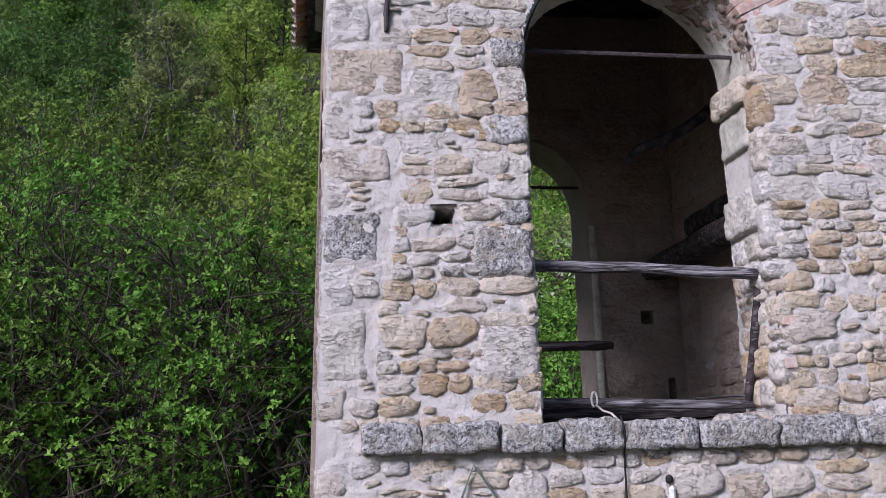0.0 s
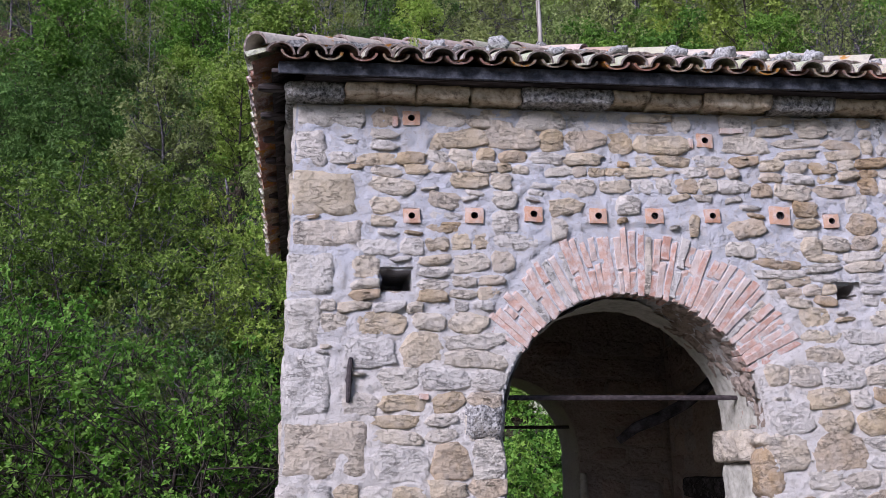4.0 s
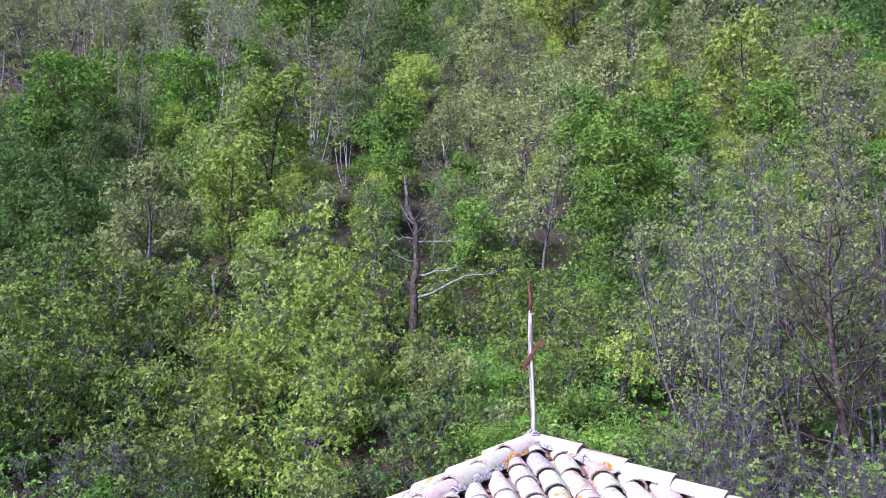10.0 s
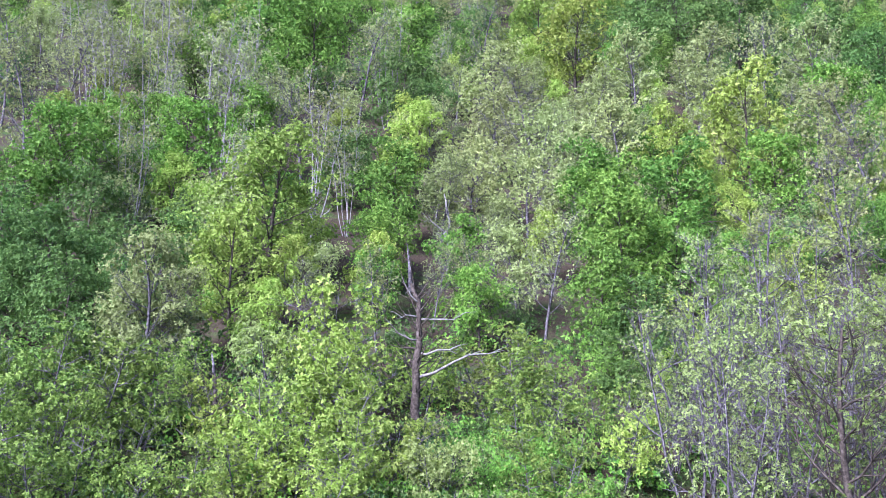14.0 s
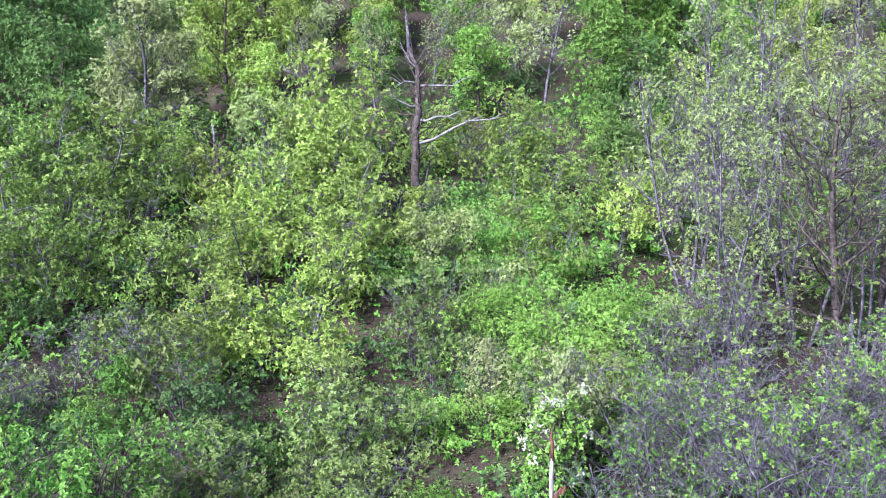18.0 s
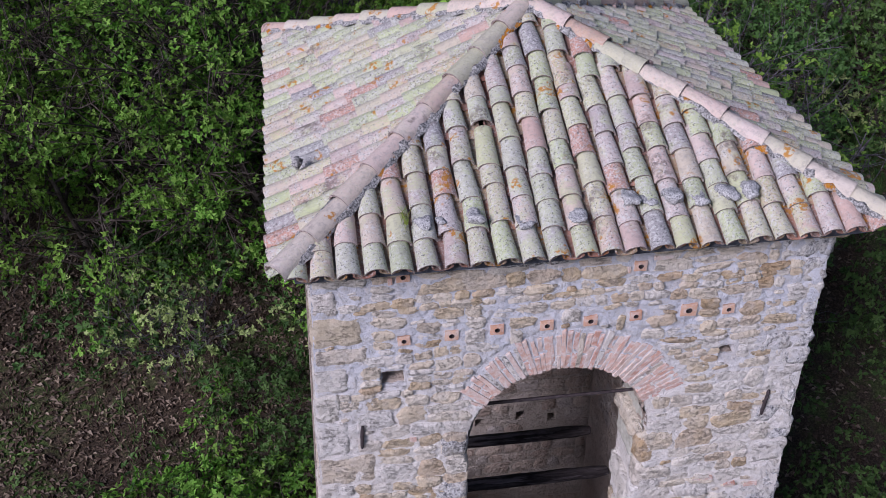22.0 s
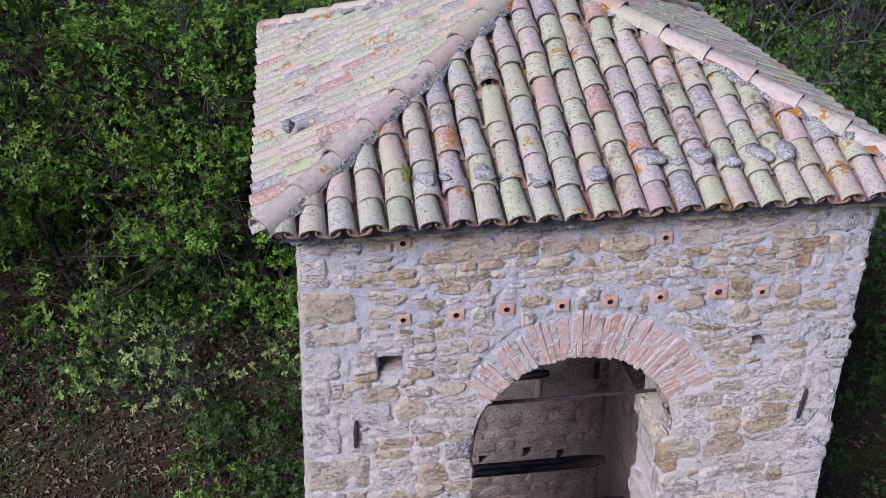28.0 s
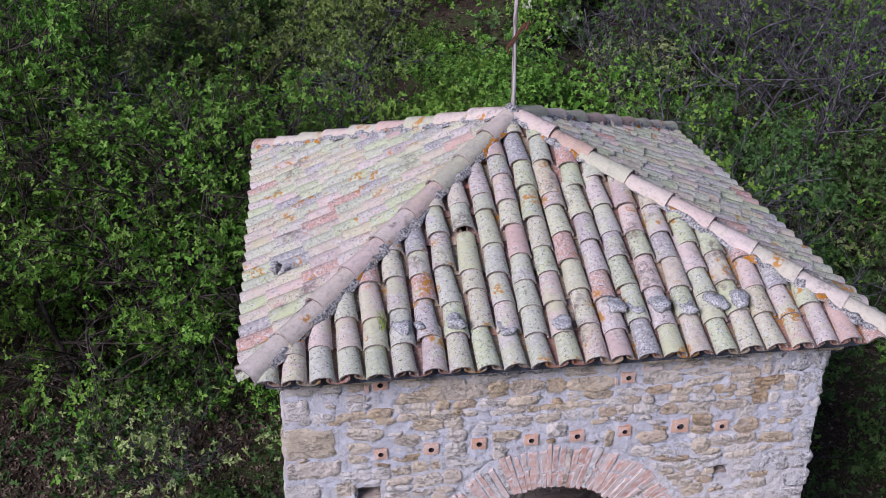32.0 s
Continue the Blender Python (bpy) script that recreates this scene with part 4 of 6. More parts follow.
bm = bmesh.new()
inset = [c + (Vector((APEX.x, APEX.y, c.z)) - c) * 0.035 for c in EAVE]
lowv = [bm.verts.new(c + Vector((0, 0, -0.035))) for c in inset] + [bm.verts.new(APEX + Vector((0, 0, -0.04)))]
topv = [bm.verts.new(c + Vector((0, 0, -0.012))) for c in inset] + [bm.verts.new(APEX + Vector((0, 0, -0.015)))]
for i in range(4):
    j = (i + 1) % 4
    bm.faces.new((topv[i], topv[j], topv[4]))
    bm.faces.new((lowv[j], lowv[i], lowv[4]))
    bm.faces.new((lowv[i], lowv[j], topv[j], topv[i]))
part("roof_deck", bm, DARKWOOD, roof, "dark boarding under the tiles")
PITCH, LAP = 0.179, 0.272
rng = random.Random(5)
far_tiles = []
cover_count = 0
for side in range(4):
    A, B = EAVE[side], EAVE[(side + 1) % 4]
    e = (B - A).normalized()
    L = (B - A).length
    sa = (APEX - A).dot(e)
    u = APEX - A - e * sa
    H = u.length
    u.normalize()
    nrm = e.cross(u)
    frame_m = Matrix((e, u, nrm)).transposed().to_4x4()
    cols = int(L / PITCH)
    off = (L - cols * PITCH) / 2
    for c in range(cols + 1):
        for cover in (True, False):
            s = off + PITCH * (c + (0.5 if cover else 0.0))
            if s > L - 0.05 or s < 0.05:
                continue
            top = H * (s / sa if s < sa else (L - s) / (L - sa))
            start = rng.uniform(-0.045, -0.025) + (0.0 if cover else 0.012)
            t0 = start
            lap = LAP if not cover else LAP * rng.uniform(0.90, 1.06)
            while t0 < top - 0.07:
                ln = min(1.0, max(0.35, (top + 0.02 - t0) / 0.37))
                lift = 0.030 if cover else 0.045
                tip = 0.006 if cover and rng.random() < 0.12 else 0.0
                m = Matrix.Translation(A + e * (s + rng.uniform(-0.008, 0.008)) + u * t0 + nrm * (lift + 0.014 + tip)) @ frame_m @ pose(0, 0, 0, -3.2 + rng.uniform(-0.9, 0.9), rng.uniform(-5, 5), rng.uniform(-3.0, 3.0)) @ Matrix.Diagonal((1, ln, 1, 1))
                spot = m.translation
                head = spot + u * 0.30
                if cover and side == 0 and any((head.x - a) ** 2 + (head.y - b) ** 2 < 0.115**2 for a, b in ((0.67, 0.80), (0.95, 1.35), (1.35, 1.33))):
                    m = Matrix.Translation(u * -0.10) @ m
                if cover and side != 2 and cover_count < 330:
                    piece("cover_tile", COVER_MESH[rng.randrange(3)], roof, m)
                    cover_count += 1
                else:
                    far_tiles.append((cover, m))
                t0 += lap * (rng.uniform(0.80, 1.16) if cover else 1.0)
bmc, bmh = bmesh.new(), bmesh.new()
for cover, m in far_tiles:
    me = COVER_MESH[0] if cover else CHANNEL_MESH
    bm = bmc if cover else bmh
    made = [bm.verts.new(m @ v.co) for v in me.vertices]
    for p in me.polygons:
        bm.faces.new([made[i] for i in p.vertices])
tagged(part("far_cover_tiles", bmc, TILE, roof), "lichened cover tiles", "", "", "stuff")
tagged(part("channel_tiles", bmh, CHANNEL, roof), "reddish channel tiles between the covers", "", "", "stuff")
for i, corner in enumerate(EAVE):
    along = APEX - corner
    L = along.length
    along.normalize()
    side = along.cross(Vector((0, 0, 1))).normalized()
    up = side.cross(along)
    fm = Matrix((side, along, up)).transposed().to_4x4()
    n = 9
    lap = (L - 0.03) / n
    for k in range(n):
        m = Matrix.Translation(corner + along * (0.01 + k * lap) + up * 0.070 + side * rng.uniform(-0.008, 0.008)) @ fm @ pose(0, 0, 0, -2.0, rng.uniform(-4, 4), rng.uniform(-1.5, 1.5)) @ Matrix.Diagonal((1, min(1, (L + 0.08 - k * lap) / 0.42), 1, 1))
        piece("hip_tile", HIP_MESH[k % 2], roof, m)
    bm = bmesh.new()
    rows = []
    for k in range(61):
        d = 0.10 + (L - 0.10) * k / 60
        row = []
        for q in range(9):
            x = (-0.132 + 0.033 * q) * (0.80 + 0.22 * noise.noise((d * 5, i * 7.7, 2)))
            hgt = 0.108 - abs(x) * 0.26 + 0.02 * noise.noise((d * 9, x * 9, i)) - (0.03 if q in (0, 8) else 0)
            p = corner + along * d + side * x + up * hgt
            jit = noise.noise_vector(p * 16) * 0.022 + noise.noise_vector(p * 41) * 0.010
            row.append(bm.verts.new(p + jit))
        rows.append(row)
    for a, b in zip(rows, rows[1:]):
        for q in range(8):
            bm.faces.new((a[q], a[q + 1], b[q + 1], b[q]))
    part("hip_bedding", bm, BED, roof, "dark lichened mortar bedding of the hip")
bm = rough_box((-0.74, -0.225, 10.735), (3.40, -0.195, 10.815), 0.003, 0.3, 4, 3, 0.004)
part("fascia", bm, FASCIA, roof, "black bitumen felt edge strip")
bm = rough_box((-0.60, -0.19, 10.735), (3.30, -0.02, 10.765), 0.004, 0.3, 4, 3, 0.004)
part("eave_board", bm, DARKWOOD, roof)
for x0, x1 in ((-0.86, -0.66), (3.27, 3.5)):
    for y in np.arange(0.0, 4.2, 0.46):
        bm = beam((x0, y, 10.735), (x1, y, 10.735), 0.07, 0.05, 0.004, y * 3)
        part("rafter_end", bm, DARKWOOD, roof)

# loose stones that weigh the tiles down
slope_y = lambda y: 10.79 + (y + 0.28) * (11.755 - 10.79) / 2.16  # noqa: E731
WEIGHTS = [(0.16, -0.01, 0.06), (0.51, 0.0, 0.065), (0.85, -0.06, 0.06), (1.23, -0.07, 0.06), (1.63, 0.04, 0.065), (1.76, 0.02, 0.055), (1.94, 0.03, 0.07), (2.13, -0.01, 0.06), (2.35, 0.03, 0.075), (2.51, 0.02, 0.065), (0.28, 0.0, 0.04)]
for i, (x, y, s) in enumerate(WEIGHTS):
    s *= 1.2
    z = slope_y(y) + 0.098
    bm = rough_box((x - s * 0.75, y - s, z - 0.02), (x + s * 0.75, y + s, z + s * (0.42 + 0.2 * math.sin(i * 2.3))), s * 0.40, 0.026, 500 + i * 3.7, 12, s * 0.12)
    ob = new("roof_stone", mesh_of("roof_stone", bm, LICHENED, True))
    tagged(ob, "grey lichened stone resting on the clay roof tiles", "stone", "stones on the roof")
bm = rough_box((-0.70, 0.86, 11.0), (-0.62, 0.98, 11.075), 0.02, 0.03, 77, 12, 0.02)
tagged(new("roof_stone", mesh_of("roof_stone", bm, BED, True)), "dark lichened stone resting on the clay roof tiles", "stone", "stones on the roof")

# ---- pole with a rusted bracket ----
pole = thing("roof_pole", "silvered wooden pole with a rusted iron bracket on the roof peak", "pole")
bm = tube(bmesh.new(), [(1.272, 1.88, 11.80), (1.270, 1.88, 12.1), (1.262, 1.878, 12.45), (1.266, 1.876, 12.78)], [0.021, 0.019, 0.018, 0.016], 8)
part("shaft", bm, POLEWOOD, pole, "silvered split shaft", True)
bm = tube(bmesh.new(), [(1.266, 1.876, 12.76), (1.272, 1.874, 12.88), (1.262, 1.876, 12.95), (1.268, 1.876, 13.02)], [0.017, 0.015, 0.011, 0.003], 7)
part("broken_tip", bm, RUST, pole, "dark splintered tip", True)
bm = beam((1.20, 1.855, 12.36), (1.345, 1.855, 12.56), 0.012, 0.030, 0.004, 2, 0.03)
bracket = part("bracket", bm, RUST, pole, "rusted diagonal iron bracket")
bm = beam((1.335, 1.84, 12.50), (1.365, 1.84, 12.58), 0.035, 0.02, 0.003, 5, 0.03)
part("hook", bm, RUST, bracket)
bm = beam((1.195, 1.84, 12.38), (1.215, 1.84, 12.32), 0.03, 0.02, 0.003, 6, 0.03)
part("hook", bm, RUST, bracket)
bm = rough_box((1.20, 1.80, 11.83), (1.34, 1.96, 11.90), 0.014, 0.035, 8, 10, 0.02)
part("collar", bm, BED, pole, "mortar collar", True)

# ---- fittings of the arch ----
rail = thing("upper_rail", "cracked weathered grey timber rail across the arch", "rail")
bm = beam((0.44, 0.24, 7.60), (2.02, 0.20, 7.52), 0.085, 0.064, 0.018, 31, 0.022)
part("timber", bm, GREYWOOD, rail)
rail = thing("lower_rail", "flat grey timber board across the sill", "rail")
bm = beam((0.42, 0.44, 6.785), (1.93, 0.42, 6.725), 0.13, 0.06, 0.006, 37, 0.04)
part("board", bm, GREYWOOD, rail)
bm = beam((1.56, 0.42, 6.775), (1.92, 0.42, 6.785), 0.05, 0.014, 0.005, 47, 0.04)
part("splinter", bm, GREYWOOD, rail)
prop = new("rail_prop", mesh_of("rail_prop", beam((1.965, 0.22, 7.50), (1.90, 0.40, 6.74), 0.04, 0.055, 0.006, 41, 0.04), DARKWOOD))
tagged(prop, "dark slanted timber prop under the grey rail", "prop")
for name, p, q, w in (("tie_rod", (0.42, 0.30, 9.01), (2.06, 0.30, 8.99), 0.030), ("back_tie_rod", (0.42, 3.5, 8.97), (1.95, 3.5, 8.95), 0.03)):
    ob = new(name, mesh_of(name, beam(p, q, w * 0.7, w, 0.001, 3, 0.2), IRON_AND_HOLE_SHADE))
    tagged(ob, "dark flat iron tie rod across the arch", "tie rod", "iron ties")
for x, z0, z1 in ((-0.35, 8.97, 9.215), (2.975, 8.855, 9.125)):
    ob = thing("wall_anchor", "rusted iron wall anchor set in the stone", "anchor", group="iron anchors")
    bm = beam((x - 0.008, -0.02, z0), (x + 0.01, -0.024, z1), 0.030, 0.030, 0.004, x, 0.03)
    part("bar", bm, IRON_AND_HOLE_SHADE, ob)
    bm = rough_box((x - 0.02, -0.032, (z0 + z1) / 2 - 0.03), (x + 0.02, 0.01, (z0 + z1) / 2 + 0.03), 0.003, 0.03, 5, 9, 0.006)
    part("wedge", bm, IRON_AND_HOLE_SHADE, ob)

joists = [((-0.15, 2.10, 6.79), (2.27, 2.10, 6.77), 0.13), ((-0.15, 1.50, 6.77), (2.30, 1.50, 6.75), 0.13), ((-0.15, 1.04, 6.72), (2.30, 1.04, 6.72), 0.13)]
for i, (p, q, w) in enumerate(joists):
    ob = new("floor_joist", mesh_of("floor_joist", beam(p, q, w, 0.11, 0.008, 60 + i * 7), DARKWOOD))
    tagged(ob, "dark hewn floor joist inside the belfry", "beam", "belfry joists")
for name, p, q, w, h in (("belfry_beam", (-0.15, 2.86, 7.37), (1.84, 2.86, 7.36), 0.10, 0.09), ("bell_beam", (2.42, 3.4, 8.09), (2.42, 0.50, 8.12), 0.26, 0.20), ("lintel", (2.62, 2.9, 8.42), (2.62, 0.9, 8.42), 0.10, 0.17)):
    ob = new(name, mesh_of(name, beam(p, q, w, h, 0.012, len(name) * 3), DARKWOOD))
    tagged(ob, "dark old timber inside the belfry", "beam")

bm = bmesh.new()
tube(bm, [(1.78, 2.05, 8.79), (1.90, 2.0, 8.885), (2.10, 2.0, 8.96), (2.30, 1.98, 9.06), (2.47, 1.98, 9.18), (2.60, 1.97, 9.30), (2.70, 1.95, 9.43)], [0.03, 0.042, 0.046, 0.045, 0.048, 0.05, 0.05], 7)
tagged(new("crooked_pole", mesh_of("crooked_pole", bm, BARK, True)), "crooked grey pole wedged inside the belfry", "pole")
part("back_reveal_plaster", rough_box((1.825, 3.335, 6.62), (1.90, 3.37, 8.55), 0.008, 0.05, 88, 8, 0.006), PLASTER, wall_back, "pale plaster beside the far arch", True)

# rope, cable, wire and lamp below the arch
bm = bmesh.new()
tube(bm, [(0.90 + 0.03 * math.cos(a) * 0.6, 0.37, 6.785 + 0.045 * math.sin(a)) for a in np.linspace(-1.2, 4.6, 16)], 0.008, 6)
tube(bm, [(0.91, 0.37, 6.75), (0.905, 0.22, 6.71), (0.90, 0.05, 6.69), (0.90, -0.095, 6.64)], 0.007, 6)
tagged(new("rope", mesh_of("rope", bm, ROPE, True)), "pale knotted rope round the grey board", "rope")
bm = tube(bmesh.new(), [(0.905, -0.11, 6.67), (0.925, -0.11, 6.58), (0.935, -0.035, 6.46), (0.932, -0.03, 6.0), (0.93, -0.03, 2.05)], 0.006, 6)
tagged(new("cable", mesh_of("cable", bm, CABLE, True)), "thin black cable hanging down the wall", "cable")
bm = bmesh.new()
tube(bm, [(-0.04, -0.03, 6.05), (0.0, -0.035, 6.26), (0.07, -0.04, 6.43), (0.19, -0.035, 6.25), (0.30, -0.03, 6.03)], 0.007, 6)
tagged(new("wire_bracket", mesh_of("wire_bracket", bm, WIRE, True)), "green bent wire bracket on the stone wall", "bracket")
lamp = thing("wall_clip", "small white and grey cable clip on the wall", "clip")
part("holder", rough_box((1.17, -0.045, 6.28), (1.215, 0.0, 6.335), 0.001, 0.02, 1, 5, 0.006), CABLE, lamp)
part("body", rough_box((1.185, -0.05, 6.18), (1.225, -0.005, 6.275), 0.001, 0.02, 2, 5, 0.008), WHITE, lamp)


# ---- trees ----
def make_tree(seed, height, spread, base, limbs, subs, twigs, leaves, size, clump=0.22, clumps=70, stems=1, lean=0.1, up=0.5, trunk_r=0.11, sides=4, droop=0.0, per=6, stray=0.45):
    """Arrays of a tree: bark corners and faces, leaf corners and faces."""
    rng = np.random.default_rng(seed)
    segs, tips = [], []

    def grow(p, d, length, r, n, bend):
        pts = [p]
        for i in range(n):
            d = d + rng.normal(0, bend, 3)
            d[2] += up * 0.10
            d = d / np.linalg.norm(d)
            q = p + d * length / n
            segs.append((p, q, r * (1 - 0.75 * i / n), r * (1 - 0.75 * (i + 1) / n)))
            p = q
            pts.append(p)
        return pts, d

    for s in range(stems):
        a = rng.uniform(0, 6.28)
        out = np.array([math.cos(a), math.sin(a), 0]) * (lean if stems == 1 else lean * rng.uniform(0.7, 1.6))
        foot = np.array([0, 0, -0.3]) + out * (0.6 if stems > 1 else 0)
        hs = height * (rng.uniform(0.75, 1.0) if stems > 1 else 1.0)
        trunk, _ = grow(foot, np.array([0, 0, 1.0]) + out, hs * 0.92, trunk_r * (0.65 if stems > 1 else 1), 8, 0.07)
        for k in range(limbs):
            f = base + (0.98 - base) * (k + rng.uniform(0, 1)) / limbs
            i = min(int(f * 8), 7)
            p = trunk[i] + (trunk[i + 1] - trunk[i]) * (f * 8 - i)
            a = k * 2.4 + rng.uniform(-0.5, 0.5)
            prof = math.sin(math.pi * min(1, 0.18 + 0.80 * ((f - base) / (1 - base)) ** 0.8)) ** 0.7
            ln = spread * (0.35 + 0.75 * prof) * rng.uniform(0.7, 1.2)
            d = np.array([math.cos(a), math.sin(a), rng.uniform(0.1, 0.9) * up + 0.15])
            lp, _ = grow(p, d, ln, trunk_r * 0.38 * (1 - 0.6 * f), 4, 0.16)
            tips.append((lp[3], lp[4]))
            for b in range(subs):
                j = 1 + rng.integers(0, 3)
                d2 = rng.normal(0, 0.7, 3) + (lp[j + 1] - lp[j]) / np.linalg.norm(lp[j + 1] - lp[j])
                d2[2] += 0.25 * up - droop
                sp, _ = grow(lp[j], d2 / np.linalg.norm(d2), ln * rng.uniform(0.3, 0.6), trunk_r * 0.13, 2, 0.18)
                tips.append((sp[1], sp[2]))
                for w in range(twigs):
                    d3 = rng.normal(0, 0.8, 3) + (sp[2] - sp[1]) / np.linalg.norm(sp[2] - sp[1])
                    d3[2] -= droop
                    q0 = sp[1] + (sp[2] - sp[1]) * rng.uniform(0, 1)
                    q1 = q0 + d3 / np.linalg.norm(d3) * ln * rng.uniform(0.15, 0.32)
                    segs.append((q0, q1, trunk_r * 0.06, trunk_r * 0.025))
                    tips.append((q0, q1))
    P, Q = np.array([s[0] for s in segs]), np.array([s[1] for s in segs])
    R0, R1 = np.array([s[2] for s in segs]), np.array([s[3] for s in segs])
    ax = (Q - P) / np.linalg.norm(Q - P, axis=1)[:, None]
    ref = np.where(np.abs(ax[:, 2:3]) > 0.9, np.array([[1.0, 0, 0]]), np.array([[0, 0, 1.0]]))
    sx = np.cross(ax, ref)
    sx /= np.linalg.norm(sx, axis=1)[:, None]
    sy = np.cross(ax, sx)
    ang = 2 * math.pi * np.arange(sides) / sides
    ring = np.cos(ang)[None, :, None] * sx[:, None] + np.sin(ang)[None, :, None] * sy[:, None]
    bark_v = np.concatenate([P[:, None] + ring * R0[:, None, None], Q[:, None] + ring * R1[:, None, None]], 1).reshape(-1, 3)
    i0 = (np.arange(len(segs)) * 2 * sides)[:, None]
    k = np.arange(sides)[None]
    k1 = (k + 1) % sides
    bark_f = np.stack([i0 + k, i0 + k1, i0 + sides + k1, i0 + sides + k], -1).reshape(-1, 4)
    t0, t1 = np.array([t[0] for t in tips]), np.array([t[1] for t in tips])
    chosen = rng.choice(len(tips), min(clumps, len(tips)), replace=False) if leaves else np.zeros(1, int)
    heart = t0[chosen] + (t1 - t0)[chosen] * rng.uniform(0.6, 1.1, (len(chosen), 1))
    weight = rng.uniform(0.25, 1, len(chosen)) ** 1.5
    tufts = max(1, leaves // per)
    pick = rng.choice(len(chosen), tufts, p=weight / weight.sum())
    out = rng.normal(0, 1, (tufts, 3)) * np.array([1, 1, 0.7])
    out *= (clump * (0.55 + weight[pick])[:, None]) * np.clip(1.4 / np.linalg.norm(out, axis=1)[:, None], 0.6, 1.0)
    hub = heart[pick] + out
    body = hub - np.array([0, 0, height * (0.35 + 0.4 * base)])
    face = out / (np.linalg.norm(out, axis=1)[:, None] + 1e-6) + rng.normal(0, stray, (tufts, 3)) + 0.4 * body / (np.linalg.norm(body, axis=1)[:, None] + 1e-6) + np.array([0, -0.15, 0.45])
    face /= np.linalg.norm(face, axis=1)[:, None]
    # each tuft is a whorl of folded leaves that grow from one bud
    way = rng.normal(0, 1, (tufts, per, 3))
    way -= 0.75 * (way * face[:, None]).sum(-1, keepdims=True) * face[:, None]
    way += 0.25 * face[:, None]
    way /= np.linalg.norm(way, axis=-1, keepdims=True)
    nrm = face[:, None] + rng.normal(0, 0.35, (tufts, per, 3))
    wide = np.cross(way, nrm)
    wide /= np.linalg.norm(wide, axis=-1, keepdims=True)
    fold = np.cross(wide, way)
    ls = size * rng.uniform(0.7, 1.3, (tufts, per, 1))
    mid = hub[:, None] + way * ls * 0.55 + fold * ls * 0.12
    tip = hub[:, None] + way * ls
    leaf_v = np.concatenate([hub[:, None], (mid + wide * ls * 0.27), tip, (mid - wide * ls * 0.27)], 1).reshape(-1, 3)
    first = (np.arange(tufts) * (1 + 3 * per))[:, None]
    leaf = np.arange(per)[None]
    leaf_f = np.stack([first + 0 * leaf, first + 1 + leaf, first + 1 + per + leaf, first + 1 + 2 * per + leaf], -1).reshape(-1, 4)
    if not leaves:
        leaf_v, leaf_f = leaf_v[:0], leaf_f[:0]
    return bark_v, bark_f, leaf_v, leaf_f


KINDS = {}


def kind_of_tree(key, name, label, category, leaf, bark, **shape):
    bv, bf, lv, lf = make_tree(**shape)
    top = thing(name, label, category, group=category + "s on the hillside")
    t = new("trunk", raw_mesh("trunk", bv, bf, bark, True))
    t.parent = top
    if len(lv):
        c = new("crown", raw_mesh("crown", lv, lf, leaf))
        c.parent = top
    KINDS[key] = [top, False]


GREEN_TREE = "slender broadleaf tree with fresh bright green spring leaves"
GOLD_TREE = "young tree with yellowish green spring leaves"
PALE_TREE = "pale beige green tree in young leaf"
kind_of_tree("A1", "broadleaf_tree", GREEN_TREE, "tree", LEAF["shade"], BARK_DARK, seed=1, height=6.6, spread=1.75, base=0.22, limbs=20, subs=5, twigs=2, leaves=13000, size=0.13, clump=0.29, clumps=150, per=6)
kind_of_tree("B1", "yellow_green_tree", GOLD_TREE, "tree", LEAF["yellow"], BARK_DARK, seed=3, height=6.6, spread=1.75, base=0.22, limbs=19, subs=5, twigs=2, leaves=12500, size=0.125, clump=0.27, clumps=150, per=6)
kind_of_tree("P1", "pale_tree", PALE_TREE, "tree", LEAF["pale"], BARK, seed=7, height=6.8, spread=1.75, base=0.22, limbs=20, subs=6, twigs=3, leaves=10500, size=0.115, clump=0.25, clumps=190, per=6)
kind_of_tree("G1", "budding_tree", "tall grey tree with bare twigs and thin pale buds", "tree", LEAF["grey"], BARK, seed=6, height=9.0, spread=1.9, base=0.28, limbs=20, subs=7, twigs=4, leaves=4800, size=0.1, clump=0.22, clumps=220, up=0.9, per=6)
kind_of_tree("W1", "birch", "clump of tall pale bare stems with thin spring leaves", "tree", LEAF["grey"], BARK_MID, seed=26, height=9.5, spread=1.0, base=0.45, limbs=9, subs=4, twigs=3, leaves=3600, size=0.1, clump=0.24, clumps=130, stems=5, lean=0.16, up=1.0, trunk_r=0.065, per=6)
kind_of_tree("D1", "dark_green_tree", "dense tree with deep green leaves", "tree", LEAF["deep"], BARK_DARK, seed=8, height=5.8, spread=1.9, base=0.10, limbs=20, subs=5, twigs=2, leaves=13500, size=0.13, clump=0.32, clumps=130, per=6)
kind_of_tree("A2", "broadleaf_tree", GREEN_TREE, "tree", LEAF["fresh"], BARK, seed=2, height=4.3, spread=1.2, base=0.2, limbs=15, subs=5, twigs=2, leaves=6400, size=0.1, clump=0.17, clumps=170, stems=2, lean=0.2, trunk_r=0.07, per=6)
kind_of_tree("B2", "yellow_green_tree", "spreading tree with tufts of yellowish green leaves", "tree", LEAF["yellow"], BARK, seed=4, height=4.3, spread=1.25, base=0.2, limbs=14, subs=5, twigs=2, leaves=5600, size=0.105, clump=0.17, clumps=160, stems=2, lean=0.25, trunk_r=0.07, per=6)
kind_of_tree("E2", "pale_tree", PALE_TREE, "tree", LEAF["bud"], BARK, seed=27, height=4.2, spread=1.2, base=0.2, limbs=16, subs=6, twigs=2, leaves=7000, size=0.085, clump=0.17, clumps=170, trunk_r=0.07, per=6)
